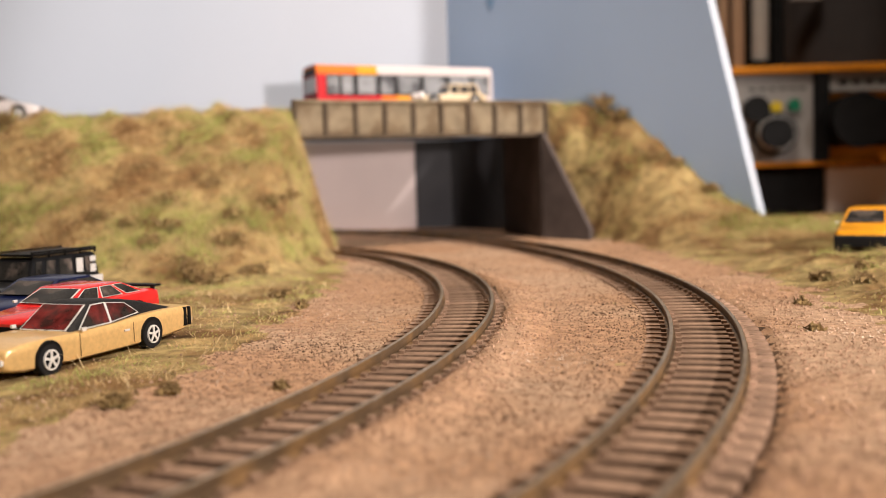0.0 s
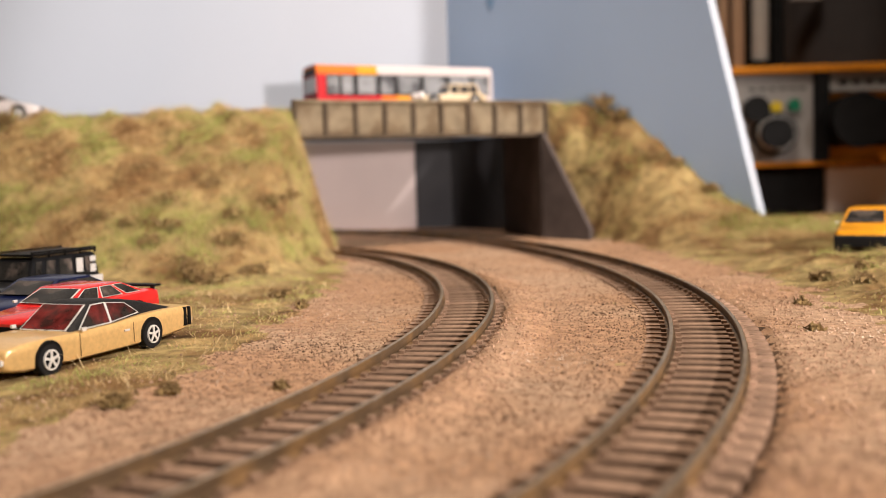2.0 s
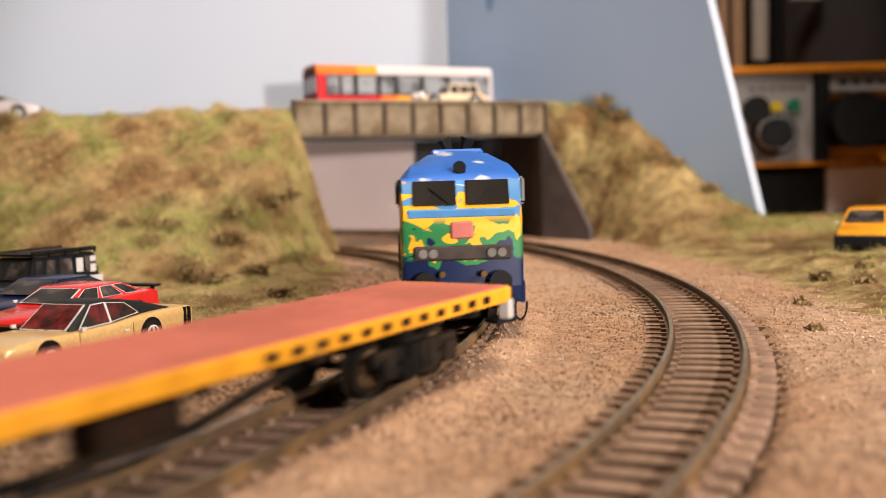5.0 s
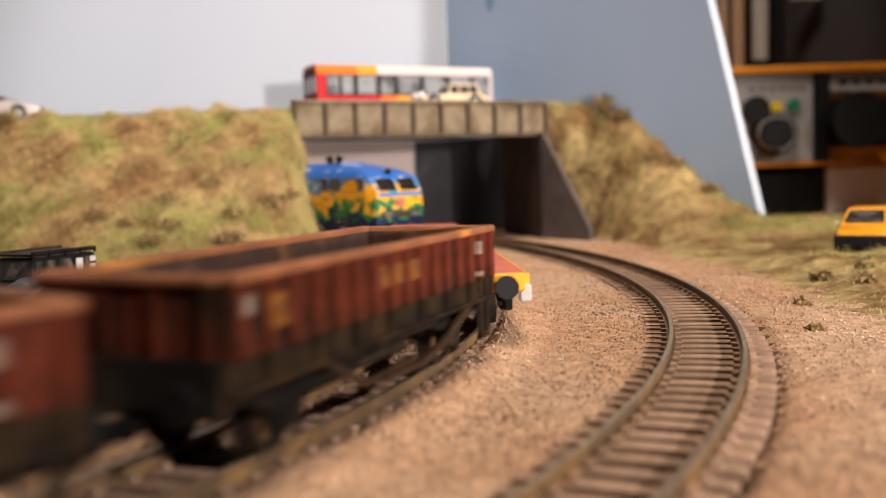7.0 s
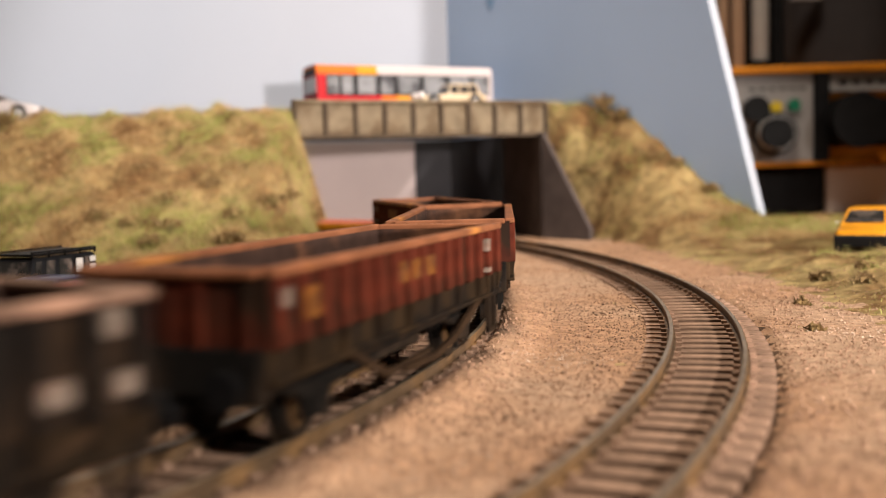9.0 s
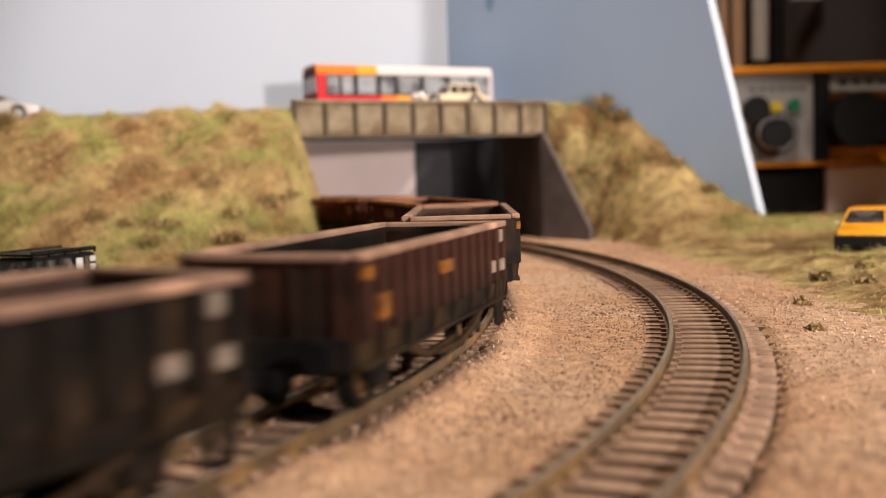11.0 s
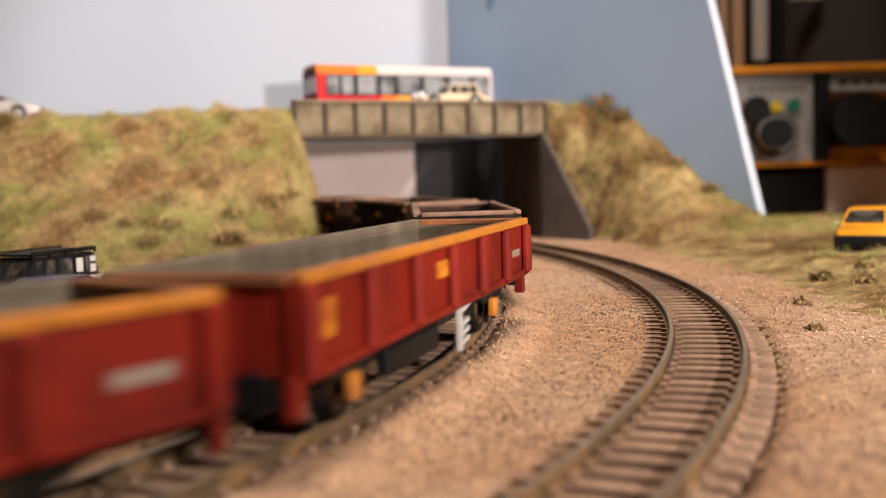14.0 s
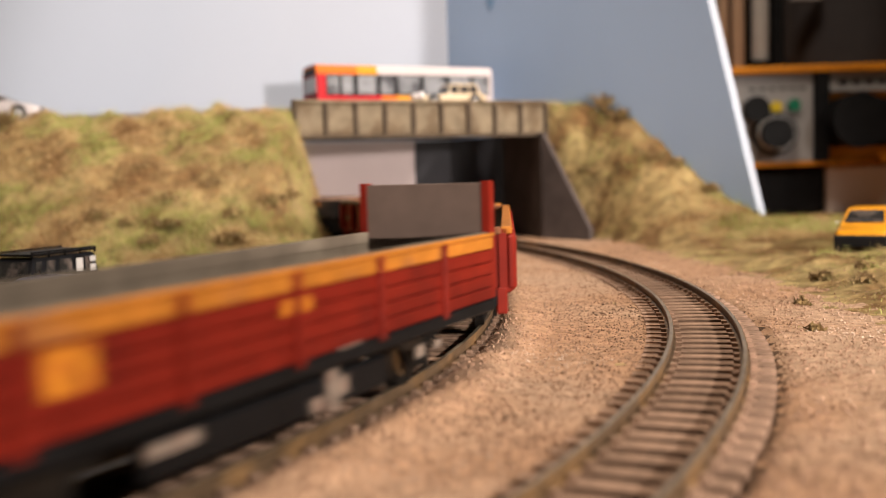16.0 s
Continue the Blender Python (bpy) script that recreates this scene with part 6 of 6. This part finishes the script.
def blades(name, x, y, length, width, lean, mat, label, lift=0.0):
    """One thin bent blade at each place."""
    n = len(x)
    z = height(x, y) + lift
    a = RNG.random(n) * math.tau
    tilt = lean * (0.3 + RNG.random(n))
    b = RNG.random(n) * math.tau
    d = np.stack([np.cos(b) * np.sin(tilt), np.sin(b) * np.sin(tilt), np.cos(tilt)], 1)
    side = np.stack([np.cos(a), np.sin(a), np.zeros(n)], 1) * (width * (0.6 + 0.8 * RNG.random(n)))[:, None]
    base = np.stack([x, y, z - 0.0004], 1)
    L = (length * (0.5 + RNG.random(n)))[:, None]
    mid = base + d * L * 0.55
    tip = mid + (d + np.stack([np.cos(b), np.sin(b), -0.5 * np.ones(n)], 1) * 0.45) * L * 0.5
    v = np.stack([base - side, base + side, mid + side * 0.7, mid - side * 0.7, tip], 1)
    f = np.array([(0, 1, 2), (0, 2, 3), (3, 2, 4)])[None] + 5 * np.arange(n)[:, None, None]
    ob = raw(name, v.reshape(-1, 3), f.reshape(-1, 3).tolist(), mat)
    tagged(ob, label, "grass", kind="stuff")


CAR_SPOTS = [(o.matrix_basis.translation.x, o.matrix_basis.translation.y) for o in bpy.data.objects if o.get("category") == "car" and o.parent is None]


def turf():
    n = 560000
    y = 0.15 + 0.48 * RNG.random(n)
    x = np.where(RNG.random(n) < 0.62, -0.02 - (0.10 + 0.42 * y) * RNG.random(n), 0.06 + 0.34 * RNG.random(n))
    y = np.where(x > 0, 0.22 + 0.52 * RNG.random(n), y)
    keep = grassy(x, y)
    u, dist = board_coords(x, y)
    keep &= ~((dist > 0.002) & (u < 1.02))
    for cx, cy in CAR_SPOTS:
        rx, ry = x - cx, y - cy
        along, across = rx * FWD.x + ry * FWD.y, rx * LEFT.x + ry * LEFT.y
        keep &= ~((np.abs(along) < 0.036) & (np.abs(across) < 0.0125)) | (y > 0.45)
    flat = height(x, y) < 0.0015
    thin = (0.5 + 0.5 * np.sin(x * 90 + 2 * np.sin(y * 70)) * np.cos(y * 80 + x * 30)) > RNG.random(n) * 1.1
    keep &= ~flat | (thin & (RNG.random(n) < 0.75))
    x, y = x[keep][:260000], y[keep][:260000]
    z = height(x, y)
    length = np.where(z < 0.0022, 0.0017, 0.0048)
    blades("grass", x, y, length, 0.00010, 1.15, GRASS, "dry olive and tan static grass on the banks")
    # denser tufts that stand out of the turf
    k = 900
    cy = np.where(RNG.random(k) < 0.35, 0.20 + 0.25 * RNG.random(k), 0.40 + 0.205 * RNG.random(k))
    cx = np.where(RNG.random(k) < 0.68, -0.045 - 0.26 * RNG.random(k), 0.075 + 0.14 * RNG.random(k))
    cy = np.where(cx > 0, 0.28 + 0.42 * RNG.random(k), cy)
    m = 42
    tx = (cx[:, None] + RNG.normal(0, 0.0022, (k, m))).ravel()
    ty = (cy[:, None] + RNG.normal(0, 0.0022, (k, m))).ravel()
    ok = grassy(tx, ty)
    u, dist = board_coords(tx, ty)
    ok &= ~((dist > 0.001) & (u < 1.02)) & ((tx < 0) | (u > 0.585)) & (ty < 0.72)
    for px, py in CAR_SPOTS:
        rx, ry = tx - px, ty - py
        ok &= ~((np.abs(rx * FWD.x + ry * FWD.y) < 0.039) & (np.abs(rx * LEFT.x + ry * LEFT.y) < 0.0145)) | (ty > 0.56)
    tx, ty = tx[ok], ty[ok]
    tz = height(tx, ty)
    blades("tufts", tx, ty, np.where(tz < 0.004, 0.0017, 0.0066), 0.00011, 1.25, GRASS, "shaggy clumps of dry grass on the banks")
    # long pale stalks beside the parked cars
    m = 900
    sx = -0.045 - 0.10 * RNG.random(m)
    sy = 0.20 + 0.22 * RNG.random(m)
    ok = grassy(sx, sy)
    for cx, cy in CAR_SPOTS:
        rx, ry = sx - cx, sy - cy
        ok &= ~((np.abs(rx * FWD.x + ry * FWD.y) < 0.036) & (np.abs(rx * LEFT.x + ry * LEFT.y) < 0.0125))
    blades("straw", sx[ok], sy[ok], np.full(ok.sum(), 0.0058), 0.00008, 1.35, STRAW, "long pale straw stalks lying in the grass", 0.0004)


def bush(x, y, r, h, leaves, seed):
    rng = np.random.default_rng(seed)
    z0 = float(height(x, y))
    ob = empty("bush", pose(x, y, z0))
    tagged(ob, "small dark scrubby bush of lichen on the bank", "bush", "scrub on the banks")
    bm = bmesh.new()
    twigs = []
    for k in range(9):
        a, t = rng.random() * math.tau, rng.random() * 0.9
        tip = Vector((math.cos(a) * r * t * 1.0, math.sin(a) * r * t, h * (0.5 + 0.5 * rng.random())))
        bar(bm, (tip.x * 0.15, tip.y * 0.15, -0.001), tip, 0.0003, 0.0003)
        twigs.append(tip)
    part("twigs", bm, BUSH, ob)
    n = leaves
    c = np.array([twigs[i] for i in rng.integers(0, len(twigs), n)]) * (0.45 + 0.6 * rng.random((n, 1))) + rng.normal(0, r * 0.24, (n, 3)) * [1, 1, 0.6]
    c[:, 2] = np.abs(c[:, 2])
    s = 0.0004 + 0.0006 * rng.random(n)
    v = c[:, None] + rng.normal(0, 1, (n, 3, 3)) * s[:, None, None]
    f = np.arange(n * 3).reshape(-1, 3)
    raw("leaves", v.reshape(-1, 3), f.tolist(), BUSH, ob)


def bushes():
    spots = [(-0.1120, 0.4400, 0.0085, 0.0110), (-0.1000, 0.4280, 0.0060, 0.0050), (0.1130, 0.6810, 0.0120, 0.0105), (0.1210, 0.6690, 0.0080, 0.0060), (0.1364, 0.6331, 0.0080, 0.0045), (0.1500, 0.6280, 0.0060, 0.0030), (0.1650, 0.6060, 0.0070, 0.0040), (0.1024, 0.6600, 0.0070, 0.0035),
             (-0.2471, 0.5786, 0.0110, 0.0070), (-0.1715, 0.4969, 0.0070, 0.0030), (-0.1411, 0.5058, 0.0085, 0.0028), (-0.1332, 0.4851, 0.0090, 0.0030), (-0.1020, 0.4733, 0.0100, 0.0030), (-0.0858, 0.5009, 0.0085, 0.0030), (-0.0798, 0.5222, 0.0070, 0.0028), (-0.1034, 0.4917, 0.0070, 0.0026),
             (-0.1394, 0.4760, 0.0080, 0.0028), (-0.1541, 0.4907, 0.0070, 0.0026), (-0.1163, 0.5122, 0.0050, 0.0020), (-0.1598, 0.5329, 0.0060, 0.0020), (-0.0854, 0.4463, 0.0060, 0.0026), (-0.0681, 0.2010, 0.0035, 0.0014), (-0.0600, 0.2120, 0.0025, 0.0012), (-0.0359, 0.2141, 0.0016, 0.0008),
             (0.1430, 0.3750, 0.0060, 0.0022), (0.1500, 0.3520, 0.0040, 0.0020), (0.1617, 0.3801, 0.0055, 0.0025), (-0.0500, 0.3450, 0.0030, 0.0020), (-0.0620, 0.3800, 0.0050, 0.0022), (0.0997, 0.2667, 0.0018, 0.0010), (0.1155, 0.3186, 0.0022, 0.0012)]
    for k, (x, y, r, h) in enumerate(spots):
        bush(x, y, r, h, int(60 + 52000 * r), 40 + k)


scatter_stones()
turf()
bushes()


motions()
